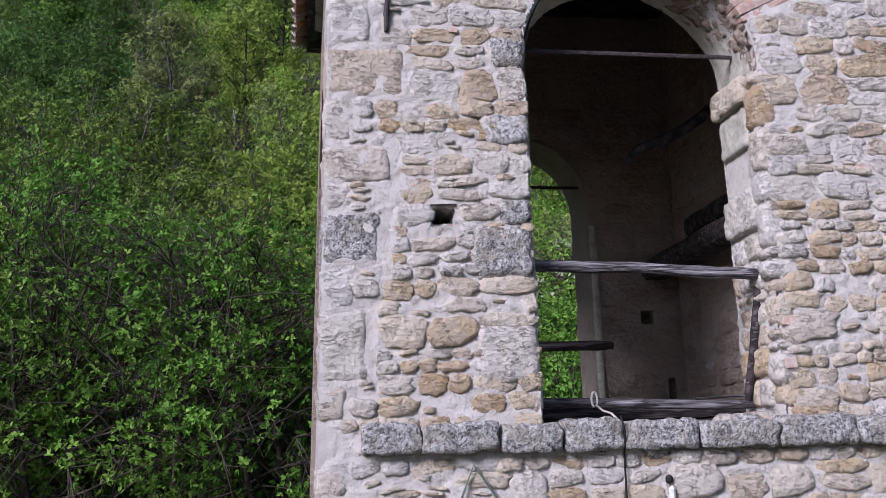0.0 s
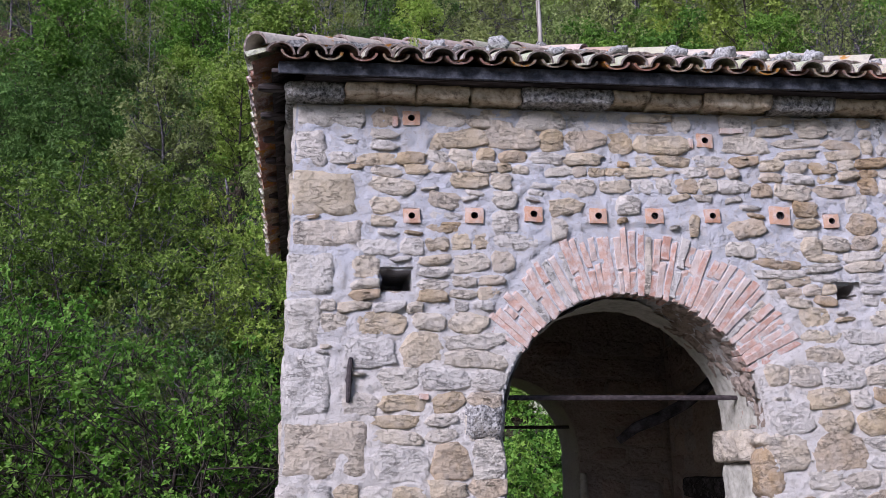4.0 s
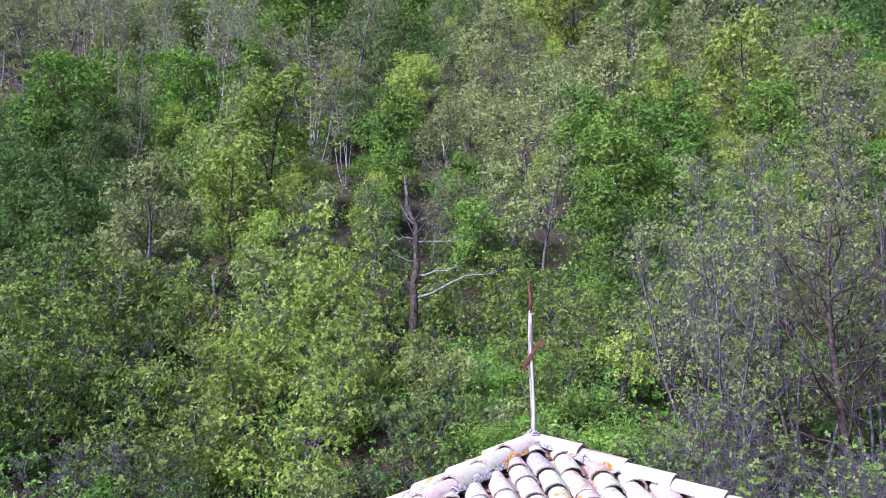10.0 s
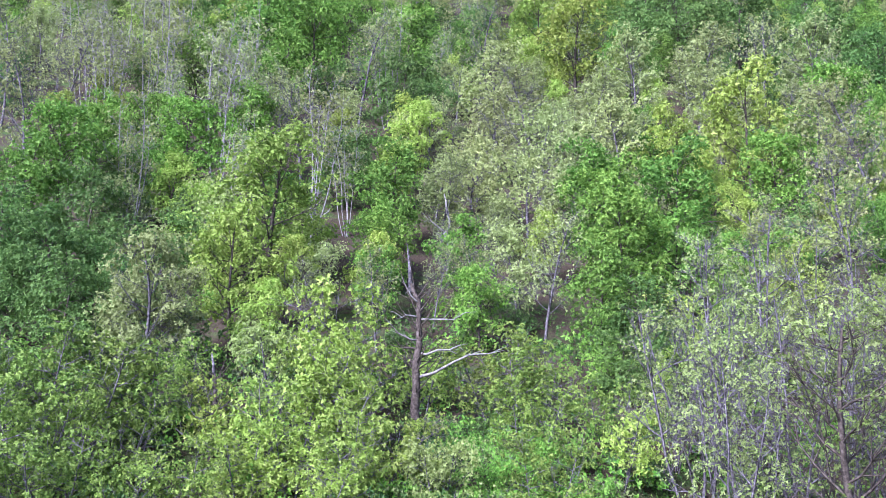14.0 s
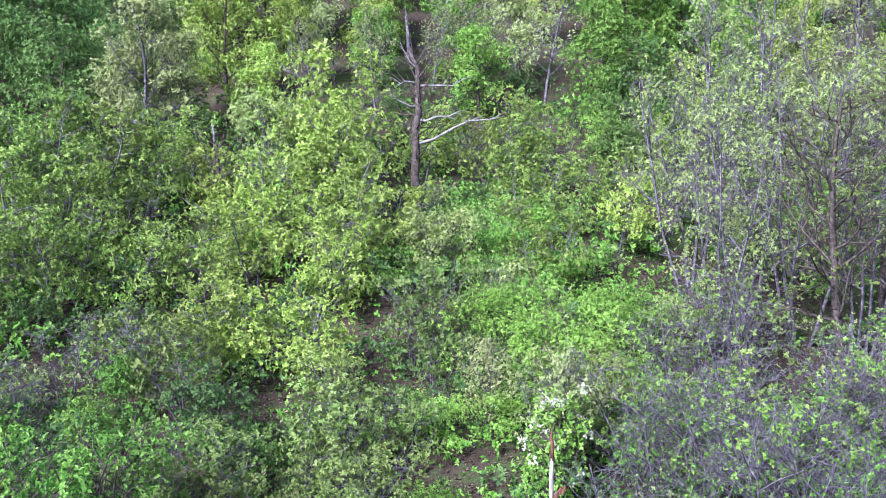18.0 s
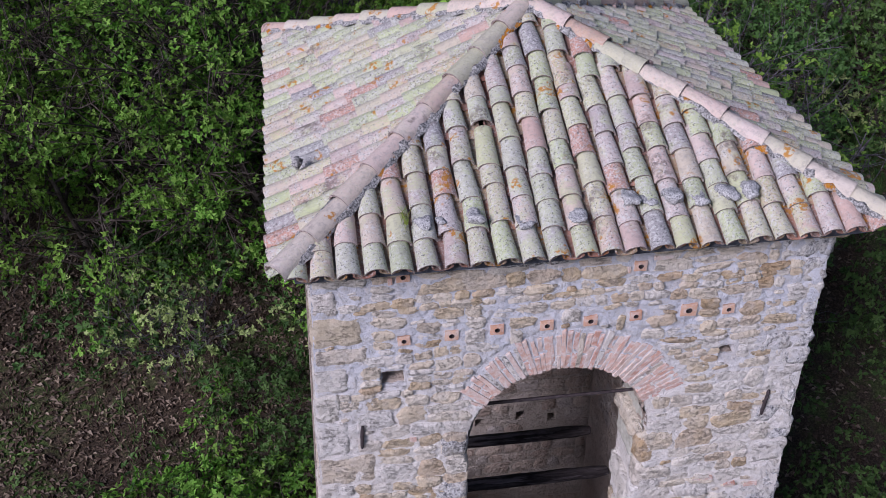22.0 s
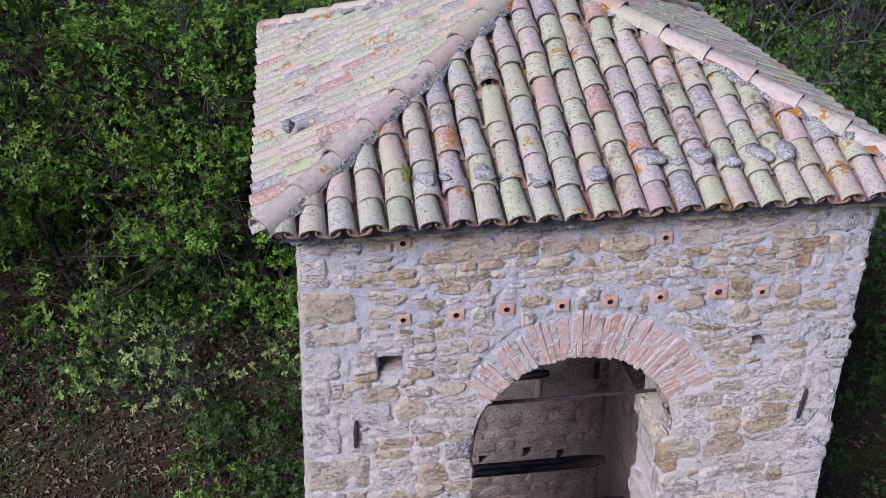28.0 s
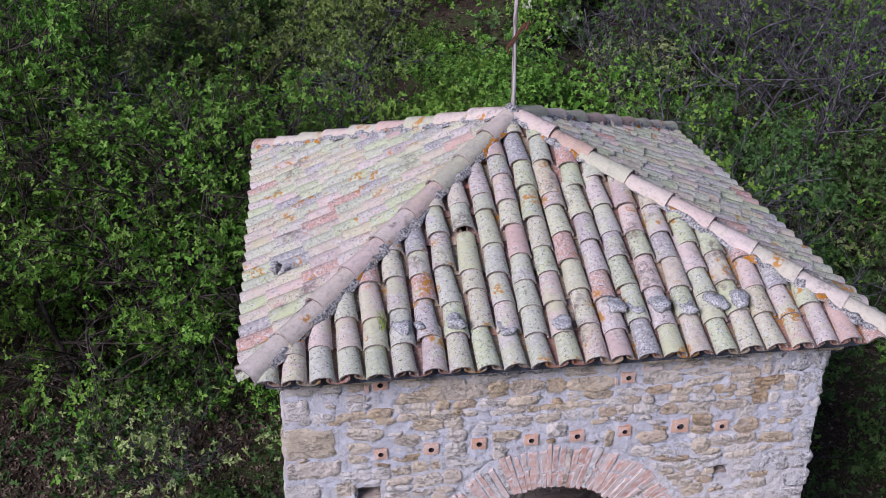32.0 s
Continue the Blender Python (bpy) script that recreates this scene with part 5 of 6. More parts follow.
kind_of_tree("E3", "feathery_bush", "feathery grey green bush with fine leaves", "shrub", LEAF["grey"], BARK, seed=29, height=3.4, spread=0.85, base=0.1, limbs=14, subs=6, twigs=3, leaves=7500, size=0.06, clump=0.14, clumps=260, stems=3, lean=0.25, up=1.0, trunk_r=0.04, per=6)
kind_of_tree("M1", "broadleaf_tree", GREEN_TREE, "tree", LEAF["shade"], BARK_DARK, seed=31, height=3.6, spread=1.05, base=0.15, limbs=14, subs=5, twigs=2, leaves=5400, size=0.095, clump=0.15, clumps=160, stems=2, lean=0.25, trunk_r=0.06, per=6)
kind_of_tree("M2", "yellow_green_tree", "open young tree with large tufts of yellowish leaves", "tree", LEAF["olive"], BARK, seed=32, height=4.0, spread=1.15, base=0.2, limbs=13, subs=5, twigs=2, leaves=3600, size=0.115, clump=0.13, clumps=170, stems=3, lean=0.28, trunk_r=0.06, per=6)
kind_of_tree("M4", "dark_green_tree", "low dense tree with deep green leaves", "tree", LEAF["dark"], BARK_DARK, seed=33, height=3.4, spread=1.1, base=0.1, limbs=15, subs=5, twigs=2, leaves=6000, size=0.095, clump=0.17, clumps=150, stems=2, lean=0.25, trunk_r=0.06, per=6)
kind_of_tree("C2", "twiggy_tree", "tangled grey tree with bare twigs and few leaves", "tree", LEAF["olive"], BARK, seed=34, height=4.6, spread=1.3, base=0.2, limbs=13, subs=6, twigs=4, leaves=1500, size=0.09, clump=0.12, clumps=120, stems=3, lean=0.3, trunk_r=0.07)
kind_of_tree("C4", "tall_tree", "tall grey tree with a thick dark trunk and few leaves", "tree", LEAF["olive"], BARK_DARK, seed=35, height=9.5, spread=2.0, base=0.3, limbs=18, subs=6, twigs=4, leaves=2400, size=0.09, clump=0.14, clumps=200, up=0.8, trunk_r=0.17)
kind_of_tree("C1", "budding_tree", "grey many-stemmed tree with sparse yellowish leaves", "tree", LEAF["bud"], BARK, seed=5, height=9.5, spread=1.7, base=0.25, limbs=10, subs=6, twigs=4, leaves=7200, size=0.08, clump=0.15, clumps=330, stems=4, lean=0.28, up=0.9, trunk_r=0.10)
kind_of_tree("N1", "near_tree", "low branching tree with clusters of fresh green leaves", "tree", LEAF["lush"], BARK_DARK, seed=10, height=5.6, spread=2.2, base=0.12, limbs=20, subs=6, twigs=3, leaves=13800, size=0.078, clump=0.15, clumps=260, stems=2, lean=0.3, droop=0.15)
kind_of_tree("N2", "near_tree", "open tree with clusters of yellowish green leaves", "tree", LEAF["olive"], BARK, seed=11, height=6.0, spread=2.2, base=0.2, limbs=16, subs=6, twigs=4, leaves=7200, size=0.1, clump=0.13, clumps=300, stems=2, lean=0.3)
kind_of_tree("N3", "near_tree", "grey twiggy tree with hardly any leaves", "tree", LEAF["shade"], BARK, seed=12, height=5.5, spread=2.0, base=0.15, limbs=11, subs=4, twigs=3, leaves=1800, size=0.08, clump=0.11, clumps=200, stems=3, lean=0.35, up=0.8, trunk_r=0.08)
kind_of_tree("N4", "near_tree", "dense low tree with deep green leaves", "tree", LEAF["dark"], BARK_DARK, seed=13, height=5.0, spread=2.1, base=0.1, limbs=18, subs=6, twigs=2, leaves=11000, size=0.095, clump=0.19, clumps=280, stems=2, lean=0.3)
kind_of_tree("N5", "blossoming_tree", "fresh green tree with clusters of white blossom", "tree", LEAF["shade"], BARK_DARK, seed=18, height=3.6, spread=0.75, base=0.12, limbs=16, subs=5, twigs=2, leaves=4200, size=0.09, clump=0.13, clumps=160, stems=2, lean=0.12)
bv, bf, lv, lf = make_tree(seed=18, height=3.7, spread=0.82, base=0.12, limbs=16, subs=5, twigs=2, leaves=1500, size=0.075, clump=0.07, clumps=46, stems=2, lean=0.12)
new("blossom", raw_mesh("blossom", lv, lf, BLOSSOM)).parent = KINDS["N5"][0]
kind_of_tree("S1", "shrub", "low shrub with bright green leaves", "shrub", LEAF["lush"], BARK_DARK, seed=14, height=1.8, spread=1.0, base=0.1, limbs=7, subs=4, twigs=2, leaves=3000, size=0.085, clump=0.15, clumps=90, stems=4, lean=0.5, trunk_r=0.03, sides=3)
kind_of_tree("S4", "tall_shrub", "tall rounded shrub with very bright green leaves", "shrub", LEAF["bright"], BARK_DARK, seed=17, height=3.3, spread=1.3, base=0.08, limbs=10, subs=4, twigs=2, leaves=12000, size=0.075, clump=0.24, clumps=130, stems=5, lean=0.45, trunk_r=0.04, sides=3)
kind_of_tree("S2", "shrub", "low shrub with deep green leaves", "shrub", LEAF["dark"], BARK_DARK, seed=15, height=1.5, spread=1.0, base=0.1, limbs=7, subs=4, twigs=2, leaves=2800, size=0.085, clump=0.16, clumps=80, stems=4, lean=0.6, trunk_r=0.03, sides=3)
kind_of_tree("S3", "shrub", "twiggy shrub with pale green buds", "shrub", LEAF["pale"], BARK, seed=16, height=2.2, spread=1.0, base=0.1, limbs=7, subs=5, twigs=3, leaves=1500, size=0.08, clump=0.13, clumps=90, stems=5, lean=0.5, trunk_r=0.03, sides=3)

rng = random.Random(99)


def plant(key, x, y, s=1.0):
    m = Matrix.Translation((x, y, hill(x, y) - 0.05)) @ Matrix.Rotation(rng.uniform(0, 6.28), 4, "Z")
    slot = KINDS[key]
    if not slot[1]:
        slot[1] = s
        slot[0].matrix_basis = m @ Matrix.Scale(s, 4)
    else:
        s /= slot[1]
        copy_thing(slot[0], m @ Matrix.Diagonal((s * rng.uniform(0.9, 1.1), s * rng.uniform(0.9, 1.1), s, 1)))


NAMED = {}
NAMED["W1"] = [(-14.6, 68.7, 1.62), (-12.0, 70.7, 1.68), (-5.9, 60.5, 1.45), (-5.1, 64.5, 1.55), (-10.5, 75.8, 1.62), (-10.0, 51.2, 1.09), (-18.2, 76.1, 1.61), (7.3, 79.0, 1.54), (0.4, 53.3, 1.3)]
NAMED["G1"] = [(-17.8, 58.8, 1.24), (-23.6, 72.6, 1.39), (-18.9, 71.4, 1.25), (-0.3, 60.3, 1.09), (4.6, 76.6, 1.26), (17.2, 86.5, 1.45), (16.3, 59.2, 1.23), (29.4, 43.4, 1.22), (39.9, 56.9, 1.36), (7.8, 38.6, 0.58), (10.5, 37.5, 0.79), (46.7, 85.6, 1.67)]
NAMED["B1"] = [(27.7, 87.9, 1.98), (-1.6, 42.9, 1.33), (7.3, 60.4, 1.11), (27.0, 99.0, 1.66), (25.2, 56.7, 1.3), (32.3, 59.7, 1.75), (-3.0, 36.9, 0.94), (-5.5, 44.7, 0.8)]
NAMED["A1"] = [(-4.8, 87.4, 1.72), (0.7, 86.4, 1.87), (-9.2, 75.2, 1.33), (4.4, 93.8, 1.7), (10.7, 95.2, 1.56), (-13.3, 50.2, 1.23), (-14.8, 47.7, 1.0), (-7.1, 55.0, 1.18), (-4.1, 61.3, 1.1), (4.7, 49.5, 1.0), (3.4, 45.4, 0.75), (-2.2, 76.5, 1.37), (16.1, 44.4, 1.19), (20.8, 47.2, 1.27), (14.9, 39.5, 1.06), (18.1, 41.0, 0.95), (12.6, 36.0, 0.83), (16.8, 50.6, 1.05), (45.6, 70.2, 1.65), (30.6, 53.1, 1.24)]
NAMED["D1"] = [(14.7, 96.8, 1.42), (46.5, 105.5, 2.42), (53.8, 104.7, 2.42), (71.5, 110.8, 2.16), (1.7, 56.9, 0.92), (7.2, 71.9, 1.44), (-11.2, 37.3, 0.98), (-10.6, 44.1, 1.01), (-9.3, 34.3, 0.85), (-6.6, 43.6, 0.69), (14.3, 34.5, 0.8), (-13.7, 42.5, 0.89), (12.1, 32.5, 0.56), (65.9, 95.4, 1.87), (43.8, 112.0, 2.12), (-10.2, 52.4, 0.83)]
NAMED["P1"] = [(15.3, 74.5, 1.52), (15.3, 55.4, 1.35), (12.6, 49.3, 1.11), (9.9, 52.9, 1.08), (38.2, 82.3, 1.89), (31.0, 79.1, 1.65), (51.3, 83.0, 1.95), (22.3, 59.9, 1.25), (39.8, 64.9, 1.52), (-5.8, 32.8, 0.95), (-7.3, 33.8, 0.72), (-10.1, 45.3, 0.48), (-4.8, 43.9, 0.86), (13.6, 63.8, 1.18), (7.8, 50.8, 0.94), (36.2, 73.4, 1.55), (9.9, 39.4, 0.82), (22.9, 69.4, 1.44)]
NAMED["A2"] = [(-8.7, 28.2, 1.2), (-6.9, 28.3, 1.13), (-7.9, 25.0, 1.07), (-5.8, 26.1, 0.9), (-5.3, 29.1, 0.93), (6.9, 30.8, 0.95), (7.4, 27.7, 0.86), (-6.9, 23.8, 0.92), (-5.3, 23.7, 0.79), (-3.5, 24.3, 0.81), (-8.1, 26.1, 0.98)]
NAMED["B2"] = [(1.2, 32.5, 1.33), (-0.3, 28.6, 1.26), (1.8, 28.6, 1.11), (0.4, 26.7, 1.04), (-1.5, 27.4, 0.89), (-1.9, 25.6, 0.77), (-0.4, 25.3, 0.83), (1.1, 25.6, 0.79), (13.4, 32.3, 0.74), (16.7, 35.2, 1.11), (-1.6, 24.5, 0.9), (-0.1, 23.5, 0.8), (1.6, 24.5, 0.77), (-2.9, 21.6, 0.74), (-1.1, 21.3, 0.74), (0.7, 20.8, 0.74)]
NAMED["E2"] = [(3.8, 24.8, 0.65), (4.0, 24.8, 0.68), (10.3, 21.1, 0.55)]
NAMED["M2"] = [(-0.3, 17.0, 0.86), (-1.7, 16.0, 0.86), (-2.8, 15.5, 0.74), (-1.6, 14.3, 0.81), (1.6, 17.6, 0.66), (0.9, 16.0, 0.66), (3.0, 20.1, 0.66), (0.9, 19.1, 0.69)]
NAMED["M4"] = [(-5.5, 16.0, 0.77), (-5.6, 14.2, 0.8), (-4.7, 14.8, 0.62)]
NAMED["M1"] = [(-3.8, 16.4, 0.53), (-5.1, 17.9, 0.68), (-4.5, 19.6, 0.68)]
NAMED["C2"] = [(-6.0, 20.8, 0.59), (-4.9, 21.7, 0.56), (-6.6, 19.2, 0.49)]
NAMED["S4"] = [(7.9, 22.3, 0.63), (6.4, 20.9, 0.54), (6.1, 26.2, 0.7), (7.6, 27.3, 0.66), (12.0, 34.1, 0.81), (2.8, 18.6, 0.48), (4.5, 18.4, 0.53), (3.2, 14.8, 0.5), (2.4, 16.0, 0.39), (6.2, 18.5, 0.44), (6.9, 20.0, 0.52), (5.0, 22.9, 0.57)]
NAMED["E3"] = [(4.3, 19.1, 0.79), (5.9, 18.8, 0.79)]
NAMED["N5"] = [(4.9, 16.2, 1.0)]
NAMED["N3"] = [(7.7, 16.7, 0.81), (7.7, 14.6, 0.84), (8.7, 14.0, 0.93), (6.6, 14.6, 0.62), (10.1, 14.1, 0.84), (9.2, 15.6, 0.8), (10.9, 13.0, 0.85), (12.3, 15.0, 0.8)]
NAMED["C1"] = [(15.1, 28.6, 1.0), (18.5, 31.2, 1.05), (19.5, 28.9, 1.1), (12.0, 24.7, 0.95), (14.3, 22.3, 1.0), (15.9, 21.7, 1.1), (18.8, 24.5, 1.0), (11.5, 21.0, 0.85), (13.2, 23.5, 0.95)]
NAMED["C2"] += [(11.0, 19.2, 1.1), (12.6, 17.2, 1.1), (9.4, 18.6, 1.0), (10.4, 16.6, 1.0), (12.0, 20.6, 1.0), (8.6, 16.2, 0.9), (14.2, 16.0, 1.1)]
NAMED["C4"] = [(13.9, 18.9, 1.0), (17.4, 23.0, 0.9)]
NAMED["N1"] = [(-2.8, 10.0, 1.0), (-4.7, 11.8, 1.05), (-3.9, 9.0, 0.95), (-6.2, 10.0, 1.05), (-1.0, 9.4, 0.95), (-4.8, 13.5, 0.85), (-7.0, 12.6, 1.0)]
NAMED["N2"] = [(-2.5, 12.1, 0.8), (-0.4, 12.6, 0.7)]
NAMED["N3"] += [(9.6, 12.6, 0.9), (11.6, 15.5, 1.0)]
NAMED["M4"] += [(8.8, 10.6, 1.0), (7.4, 11.6, 0.8), (10.6, 10.4, 1.1), (8.2, 8.4, 0.8)]
NAMED["N4"] = [(-7.6, 9.4, 1.0), (-6.4, 14.2, 0.8)]
# openings where the brown floor shows between the crowns
CLEAR = [(4.6, 14.6, 1.0), (3.8, 29.6, 1.5), (3.5, 27.2, 1.5), (8.7, 26.8, 1.2), (8.2, 25.0, 1.0), (2.7, 16.7, 0.7), (-4.2, 19.8, 0.7), (11.7, 24.9, 1.0), (0.3, 50.0, 1.2), (7.6, 47.4, 1.2), (-3.5, 6.0, 3.2), (3.4, 9.8, 2.6), (1.2, 11.0, 1.6)]
RADIUS = {"M1": 1.15, "M2": 1.25, "M4": 1.2, "A2": 1.35, "B2": 1.35, "E2": 1.3, "C2": 1.5, "W1": 1.5, "E3": 1.0}
STANDS = []
for key, spots in NAMED.items():
    for x, y, s in spots:
        plant(key, x, y, s)
        STANDS.append((x, y, key, s * RADIUS.get(key, 2.0)))
# lower trees of the same kinds between them
y = 8.0
while y < 175:
    step = 1.9 + 0.032 * y
    mid, half = 0.155 * (y + 5.5), 0.50 * (y + 6) + 4
    x = mid - half + rng.uniform(0, step)
    while x < mid + half:
        px, py = x + rng.uniform(-0.35, 0.35) * step, y + rng.uniform(-0.35, 0.35) * step
        near = sorted((math.hypot(px - a, py - b), k, r) for a, b, k, r in STANDS)[:3]
        if near[0][0] > 0.85 * near[0][2] + 0.15 * step and not (-2.5 < px < 5.0 and py < 7.5) and not (py < 9.5 and px < 0) and all((px - a) ** 2 + (py - b) ** 2 > r * r for a, b, r in CLEAR):
            q = noise.noise((px / 14, py / 14, 4)) + rng.uniform(-0.45, 0.45)
            key = rng.choice(near)[1] if near[0][0] < 9 and rng.random() < 0.72 else "D1" if q < -0.3 else "A1" if q < 0.05 else "B1" if q < 0.2 else "P1" if q < 0.38 else "G1" if q < 0.5 else "W1"
            if py < 11:
                if px > 4 and rng.random() < 0.45:
                    x += step
                    continue
                key = ("N4" if q < -0.25 else "N1" if q < 0.1 else "N2" if q < 0.35 else "N3") if px < 4 else ("N3" if q > -0.2 else "M4" if q < -0.35 else "M1")
            elif py < 24:
                key = {"A1": "M1", "B1": "M2", "P1": "E2", "D1": "M4", "G1": "C2", "W1": "C2", "N5": "M1", "N1": "M1", "N2": "M2", "N4": "M4", "S4": "M1", "C1": "C2", "C4": "C2", "N3": "C2"}.get(key, key)
            elif py < 34:
                key = {"A1": "A2", "B1": "B2", "P1": "E2", "D1": "M4", "G1": "C2", "W1": "C2", "N5": "M1", "S4": "A2", "M2": "B2", "C4": "C1"}.get(key, key)
            else:
                key = {"A2": "A1", "B2": "B1", "E2": "P1", "C2": "G1", "S4": "A1", "M2": "B1", "M4": "D1", "M1": "A1", "C1": "G1"}.get(key, key)
            plant(key, px, py, (rng.uniform(0.8, 1.0) if py < 11 else rng.uniform(0.36, 0.46) * step / RADIUS.get(key, 2.0)) * (0.8 if key in ("G1", "W1", "C1") else 1.0))
        x += step * rng.uniform(0.85, 1.2)
    y += step * 0.85
for key, x, y in (("S2", 7.2, 4.6), ("S2", 8.9, 7.2), ("S1", -2.6, 4.9), ("S1", -1.6, 5.2), ("S2", -3.4, 4.6), ("S2", -1.4, 6.2), ("S2", -4.6, 4.8), ("S1", -2.3, 4.1), ("S2", -1.3, 3.4), ("S1", -3.3, 3.7), ("S1", -1.5, 4.4), ("S2", -2.7, 3.2), ("S1", -1.2, 2.4), ("S2", -1.3, 6.6), ("S1", 3.0, 8.9), ("S1", 3.8, 9.6), ("S1", 2.2, 9.6), ("S1", 4.6, 9.4), ("S4", 6.6, 19.5), ("S4", 1.4, 11.2), ("S4", 2.4, 10.9), ("S4", 3.2, 10.7), ("S4", 1.9, 12.0), ("S4", 8.2, 21.5), ("S4", 5.4, 20.6), ("S1", 4.2, 12.2), ("S1", 5.2, 12.6), ("S4", 4.4, 13.4), ("S1", 3.6, 13.2), ("S1", 5.6, 13.8), ("S1", 2.6, 13.4), ("S1", 3.4, 14.2), ("S2", 6.2, 11.8), ("S2", 5.2, 10.8), ("S2", 6.0, 9.6), ("S2", 6.8, 8.6)):
    plant(key, x, y, 1.2 if key == "S4" and y < 13 else rng.uniform(0.8, 1.1))
for i in range(26):
    plant("S1" if i % 3 else "S3", 4.6 + rng.uniform(-2.6, 4.6), rng.uniform(24.0, 31.0), rng.uniform(0.5, 0.8))
for i in range(34):
    plant("S1" if i % 4 else "S3", rng.uniform(4.8, 9.2), rng.uniform(17.5, 25.5), rng.uniform(0.5, 0.9))
for i in range(120):
    y = 4.5 + 38 * rng.random() ** 1.3
    x = 0.155 * (y + 5.5) + rng.uniform(-1, 1) * (0.5 * (y + 6) + 2)
    if (-1.9 < x < 4.6 and y < 6.0) or (y < 7.5 and x < 0) or (y < 9 and x > 4):
        continue
    plant(rng.choice(("S1", "S2", "S2", "S3")), x, y, rng.uniform(0.6, 1.0))


def undergrowth(seed, count, leaf, label):
    """Knee-high plants all over the slope, in one mesh."""
    r = np.random.default_rng(seed)
    kinds = [make_tree(seed=seed + k, height=0.7, spread=0.42, base=0.1, limbs=5, subs=2, twigs=1, leaves=260, size=0.075, clump=0.10, clumps=30, stems=3, lean=0.6, trunk_r=0.012, sides=3) for k in range(3)]
    verts, faces, base = [], [], 0
    while count:
        y = 5.0 + 33 * r.random() ** 1.2
        x = 0.155 * (y + 5.5) + r.uniform(-1, 1) * (0.5 * (y + 6))
        if (-1.9 < x < 4.6 and y < 6.0) or (y < 8 and (x < 0 or x > 4)) or (x > 4 and y < 11 and r.random() < 0.6):
            continue
        lv, lf = kinds[r.integers(3)][2:]
        a, k = r.uniform(0, 6.28), r.uniform(0.7, 1.5) * (1 + y / 60)
        turn = np.array([[math.cos(a), math.sin(a), 0], [-math.sin(a), math.cos(a), 0], [0, 0, 1]])
        verts.append(lv @ turn * k + np.array([x, y, hill(x, y)]))
        faces.append(lf + base)
        base += len(lv)
        count -= 1
    ob = new("undergrowth", raw_mesh("undergrowth", np.concatenate(verts), np.concatenate(faces), leaf))
    return tagged(ob, label, "ground cover", "", "stuff")


undergrowth(70, 420, LEAF["lush"], "knee-high bright green plants on the forest floor")
undergrowth(80, 420, LEAF["dark"], "knee-high deep green plants on the forest floor")


# ---- dead trees: dark trunks with bleached broken branches ----
def dead_tree(x, y, height, girth, seed, fallen, bleached=False):
    rng = random.Random(seed)
    top = thing("dead_tree", "dead tree with a dark trunk and bleached broken branches", "tree", group="dead trees on the hillside", at=(x, y, hill(x, y) - 0.1))
    pts = [Vector((0.06 * noise.noise((k * 0.7, seed, 0)) * k, 0.05 * noise.noise((k * 0.7, seed, 7)) * k, height * 0.8 * k / 8)) for k in range(9)]
    bm = bmesh.new()
    tube(bm, pts, [girth * (1.25 - 0.09 * k) for k in range(9)], 8)
    for k in range(6 if bleached else 44):
        f = rng.uniform(2.5, 7.9)
        p = pts[int(f)].lerp(pts[int(f) + 1], f % 1)
        a, ln = rng.uniform(0, 6.28), rng.uniform(0.5, 1.5)
        d = Vector((math.cos(a), math.sin(a) * 0.7, rng.uniform(0.2, 1.3))) * ln
        q = p + d * 0.5 + Vector((0, 0, 0.12 * rng.uniform(-1, 1)))
        tube(bm, [p, q, p + d + Vector((0, 0, rng.uniform(-0.1, 0.25)))], [girth * 0.20, girth * 0.12, 0.006], 4, False)
    part("trunk", bm, BARK_PALE if bleached else BARK_DARK, top, "bleached bare trunk" if bleached else "dark cracked trunk", True)
    bm = bmesh.new()
    tip = pts[8]
    tube(bm, [tip - Vector((0, 0, 0.3)), tip + Vector((-0.05, 0, height * 0.09)), tip + Vector((-0.14, 0.1, height * 0.2))], [girth * 0.6, girth * 0.5, 0.015], 6)
    part("snapped_top", bm, BARK_PALE if bleached else BARK, top, "snapped bare top", True)
    for f, dx, dz, r in fallen:
        p = pts[int(f)].lerp(pts[int(f) + 1], f % 1)
        bm = bmesh.new()
        way = [p]
        for k in range(1, 6):
            u = k / 5
            way.append(p + Vector((dx * u, -0.3 * u, dz * u - 0.35 * u * (1 - u))) + Vector((rng.uniform(-0.05, 0.05), 0, rng.uniform(-0.10, 0.10))) * (abs(dx) ** 0.5))
        tube(bm, way, [r, r * 0.85, r * 0.7, r * 0.52, r * 0.34, r * 0.12], 6)
        for k in (2, 3, 4):
            d = Vector((dx * rng.uniform(0.08, 0.22), rng.uniform(-0.2, 0.2), rng.uniform(-0.35, 0.45)))
            tube(bm, [way[k], way[k] + d * 0.6, way[k] + d], [r * 0.34, r * 0.22, 0.004], 4, False)
        part("branch", bm, BARK_PALE, top, "bleached broken branch", True)


dead_tree(3.8, 29.6, 7.4, 0.15, 3, [(4.6, 1.75, 0.35, 0.055), (3.4, 3.2, 1.3, 0.06), (5.2, -1.2, 0.6, 0.045), (6.3, -1.1, 0.2, 0.04), (6.2, 2.0, 0.3, 0.04), (7.0, -0.7, 0.9, 0.04)])
dead_tree(7.7, 47.0, 4.6, 0.10, 8, [(5.2, -1.3, 0.9, 0.055), (4.0, -0.9, 0.6, 0.05)], True)
dead_tree(0.3, 49.6, 4.4, 0.10, 9, [(3.2, 1.1, 1.3, 0.06), (4.0, -0.9, 0.6, 0.05)], True)
dead_tree(-3.0, 28.6, 3.6, 0.10, 12, [(3.0, -0.9, 0.9, 0.05), (5.0, 0.6, 0.2, 0.04), (2.0, -1.4, 0.5, 0.05)])


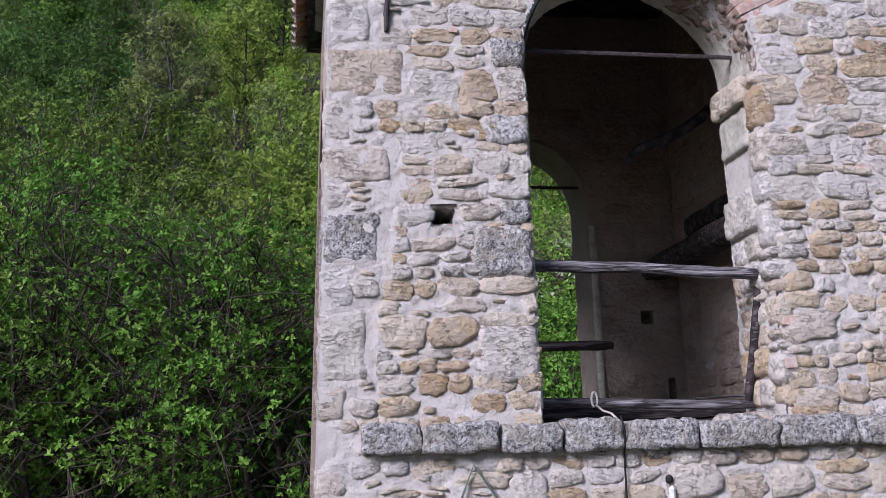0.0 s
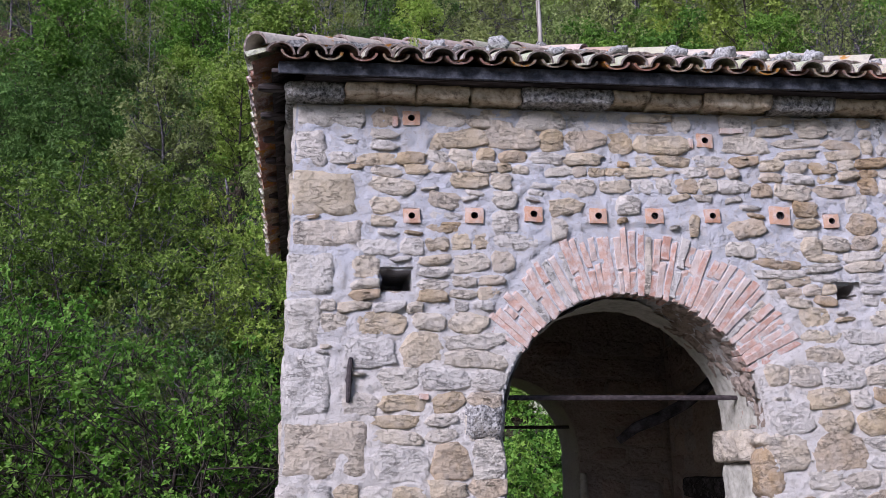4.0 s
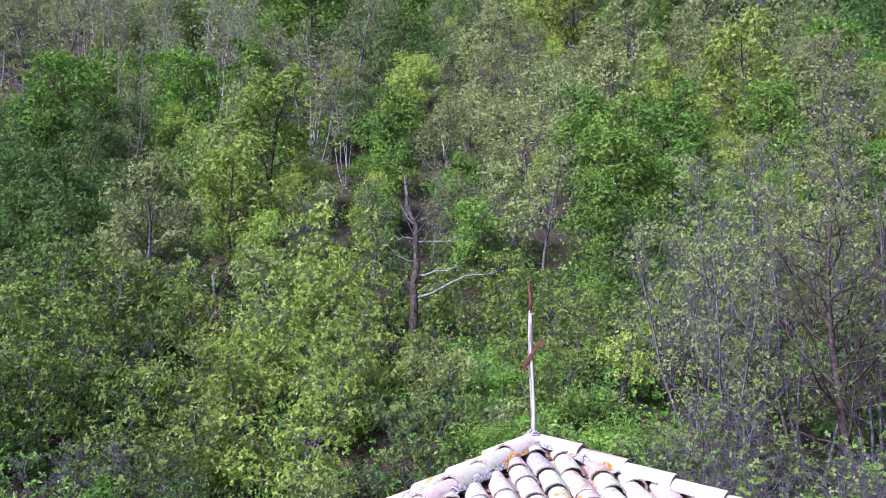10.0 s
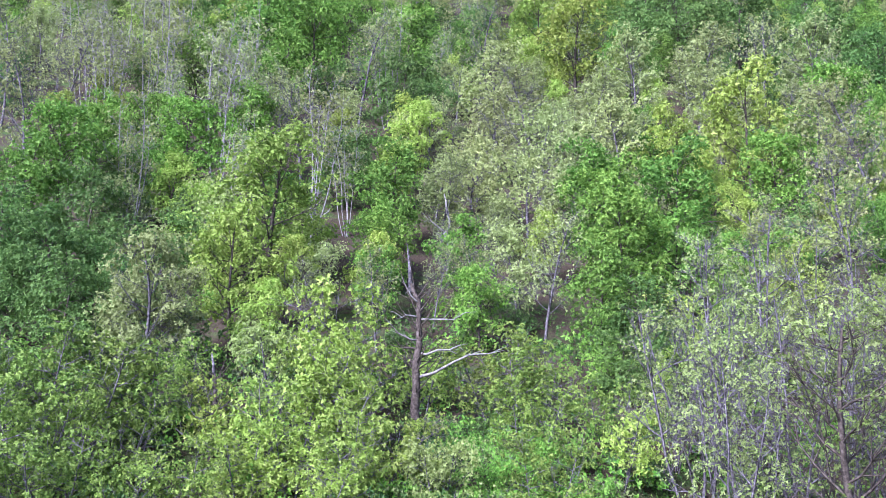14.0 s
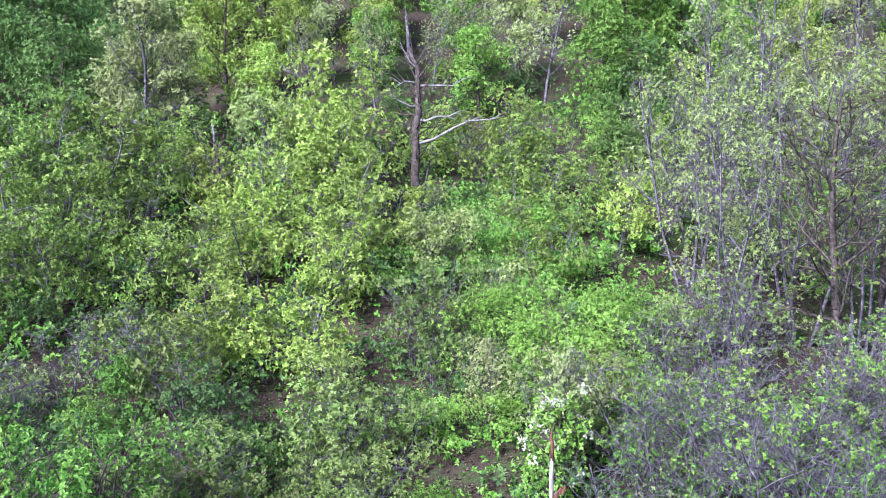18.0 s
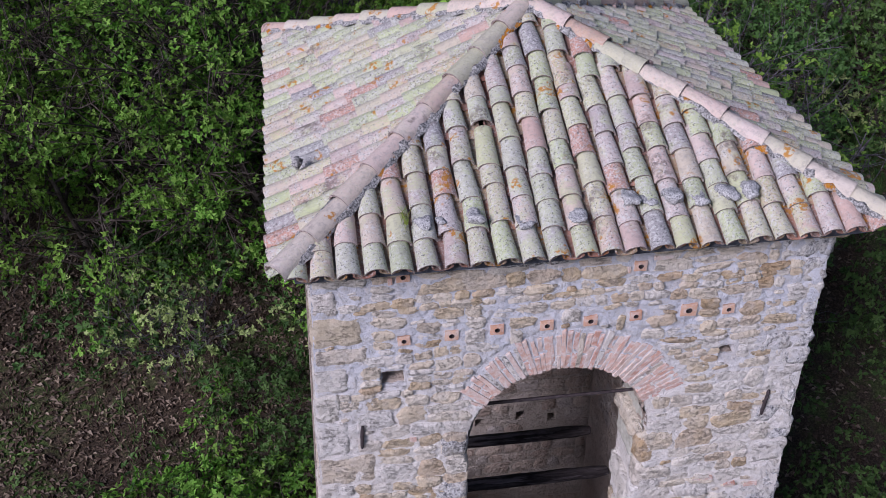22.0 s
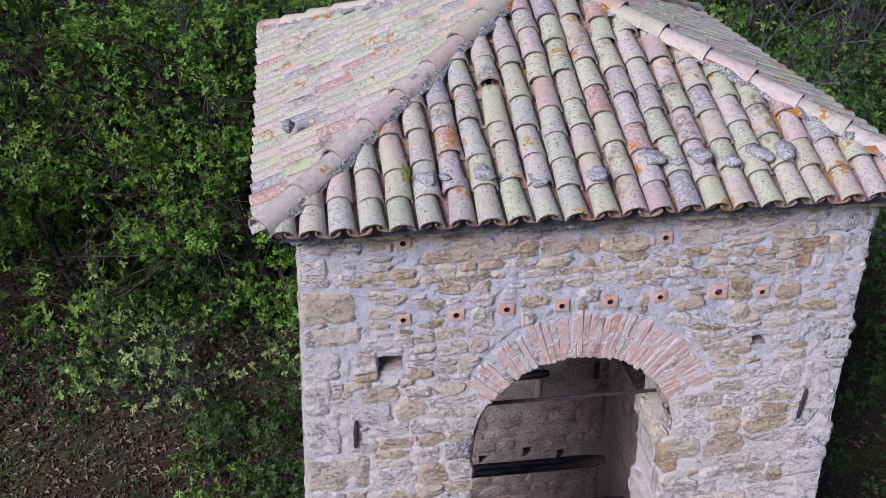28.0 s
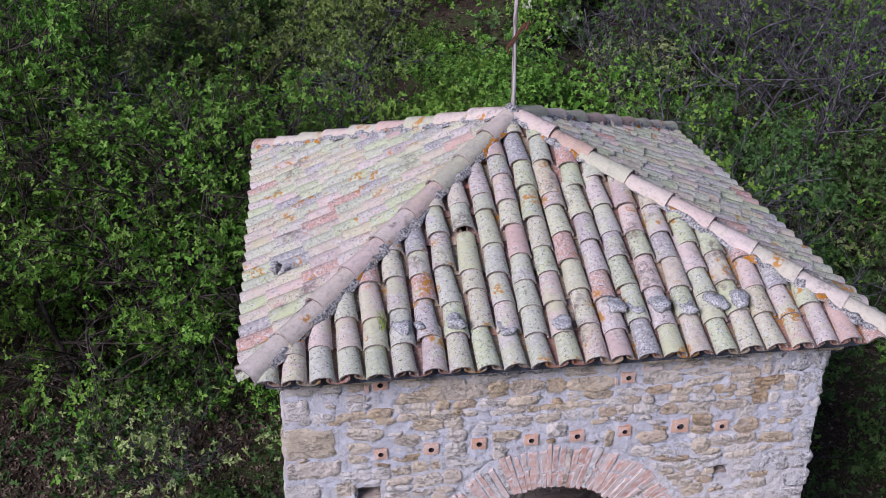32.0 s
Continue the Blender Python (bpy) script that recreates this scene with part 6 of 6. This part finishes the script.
# ---- litter and grass under the trees, and a tuft on the roof ----
def scatter(name, spots, size, material, label, upright):
    """Many small leaves or blades on the ground, in one mesh."""
    g = np.random.default_rng(len(spots))
    n = len(spots)
    at = np.array([(x, y, hill(x, y) + 0.02) for x, y in spots])
    a = g.uniform(0, 6.28, n)
    ls = size * g.uniform(0.6, 1.4, n)[:, None]
    along = np.stack([np.cos(a), np.sin(a), g.uniform(-0.25, 0.25, n)], 1)
    across = np.stack([-np.sin(a), np.cos(a), g.uniform(-0.4, 0.4, n)], 1)
    if upright:
        tip = at + np.stack([g.normal(0, 0.35, n), g.normal(0, 0.35, n), np.ones(n)], 1) * ls
        v = np.stack([at - across * 0.006, at + across * 0.006, tip + across * 0.001, tip - across * 0.001], 1)
    else:
        up = np.array([0, 0, 1.0]) * ls * 0.25
        v = np.stack([at - along * ls / 2, at + across * ls * 0.3 + up, at + along * ls / 2, at - across * ls * 0.3 + up], 1)
    ob = new(name, raw_mesh(name, v.reshape(-1, 3), np.arange(n * 4).reshape(-1, 4), material))
    return tagged(ob, label, "ground cover", "", "stuff")


rng = random.Random(3)
area = lambda n, x0, x1, y0, y1: [(rng.uniform(x0, x1), rng.uniform(y0, y1)) for _ in range(n)]  # noqa: E731
scatter("leaf_litter", area(16000, -8, -0.9, 2.0, 10.0) + area(7000, 3.8, 12, 2.0, 14.0) + area(4000, -1, 5, 5, 12) + area(26000, -9, 17, 10, 30), 0.10, DRYLEAF, "dry brown fallen leaves on the hillside floor", False)
patches = [p for p in area(26000, -8, 12, 1.5, 12.0) if noise.noise((p[0] * 0.9, p[1] * 0.9, 2)) > 0.05 and not (-0.9 < p[0] < 3.6 and p[1] < 4.2)]
scatter("grass", patches, 0.16, LEAF["dark"], "thin green grass on the hillside floor", True)
bm = bmesh.new()
for i in range(16):
    x, y = 0.03 + rng.uniform(-0.015, 0.015), 0.02 + rng.uniform(-0.05, 0.05)
    z = slope_y(y) + 0.03
    tube(bm, [(x, y, z), (x + rng.uniform(-0.03, 0.03), y - 0.02, z + 0.10), (x + rng.uniform(-0.05, 0.05), y - 0.04, z + rng.uniform(0.14, 0.22))], [0.003, 0.002, 0.0006], 3, False)
tagged(new("grass_tuft", mesh_of("grass_tuft", bm, LEAF["yellow"])), "thin grass tuft growing between the roof tiles", "grass", "", "stuff")
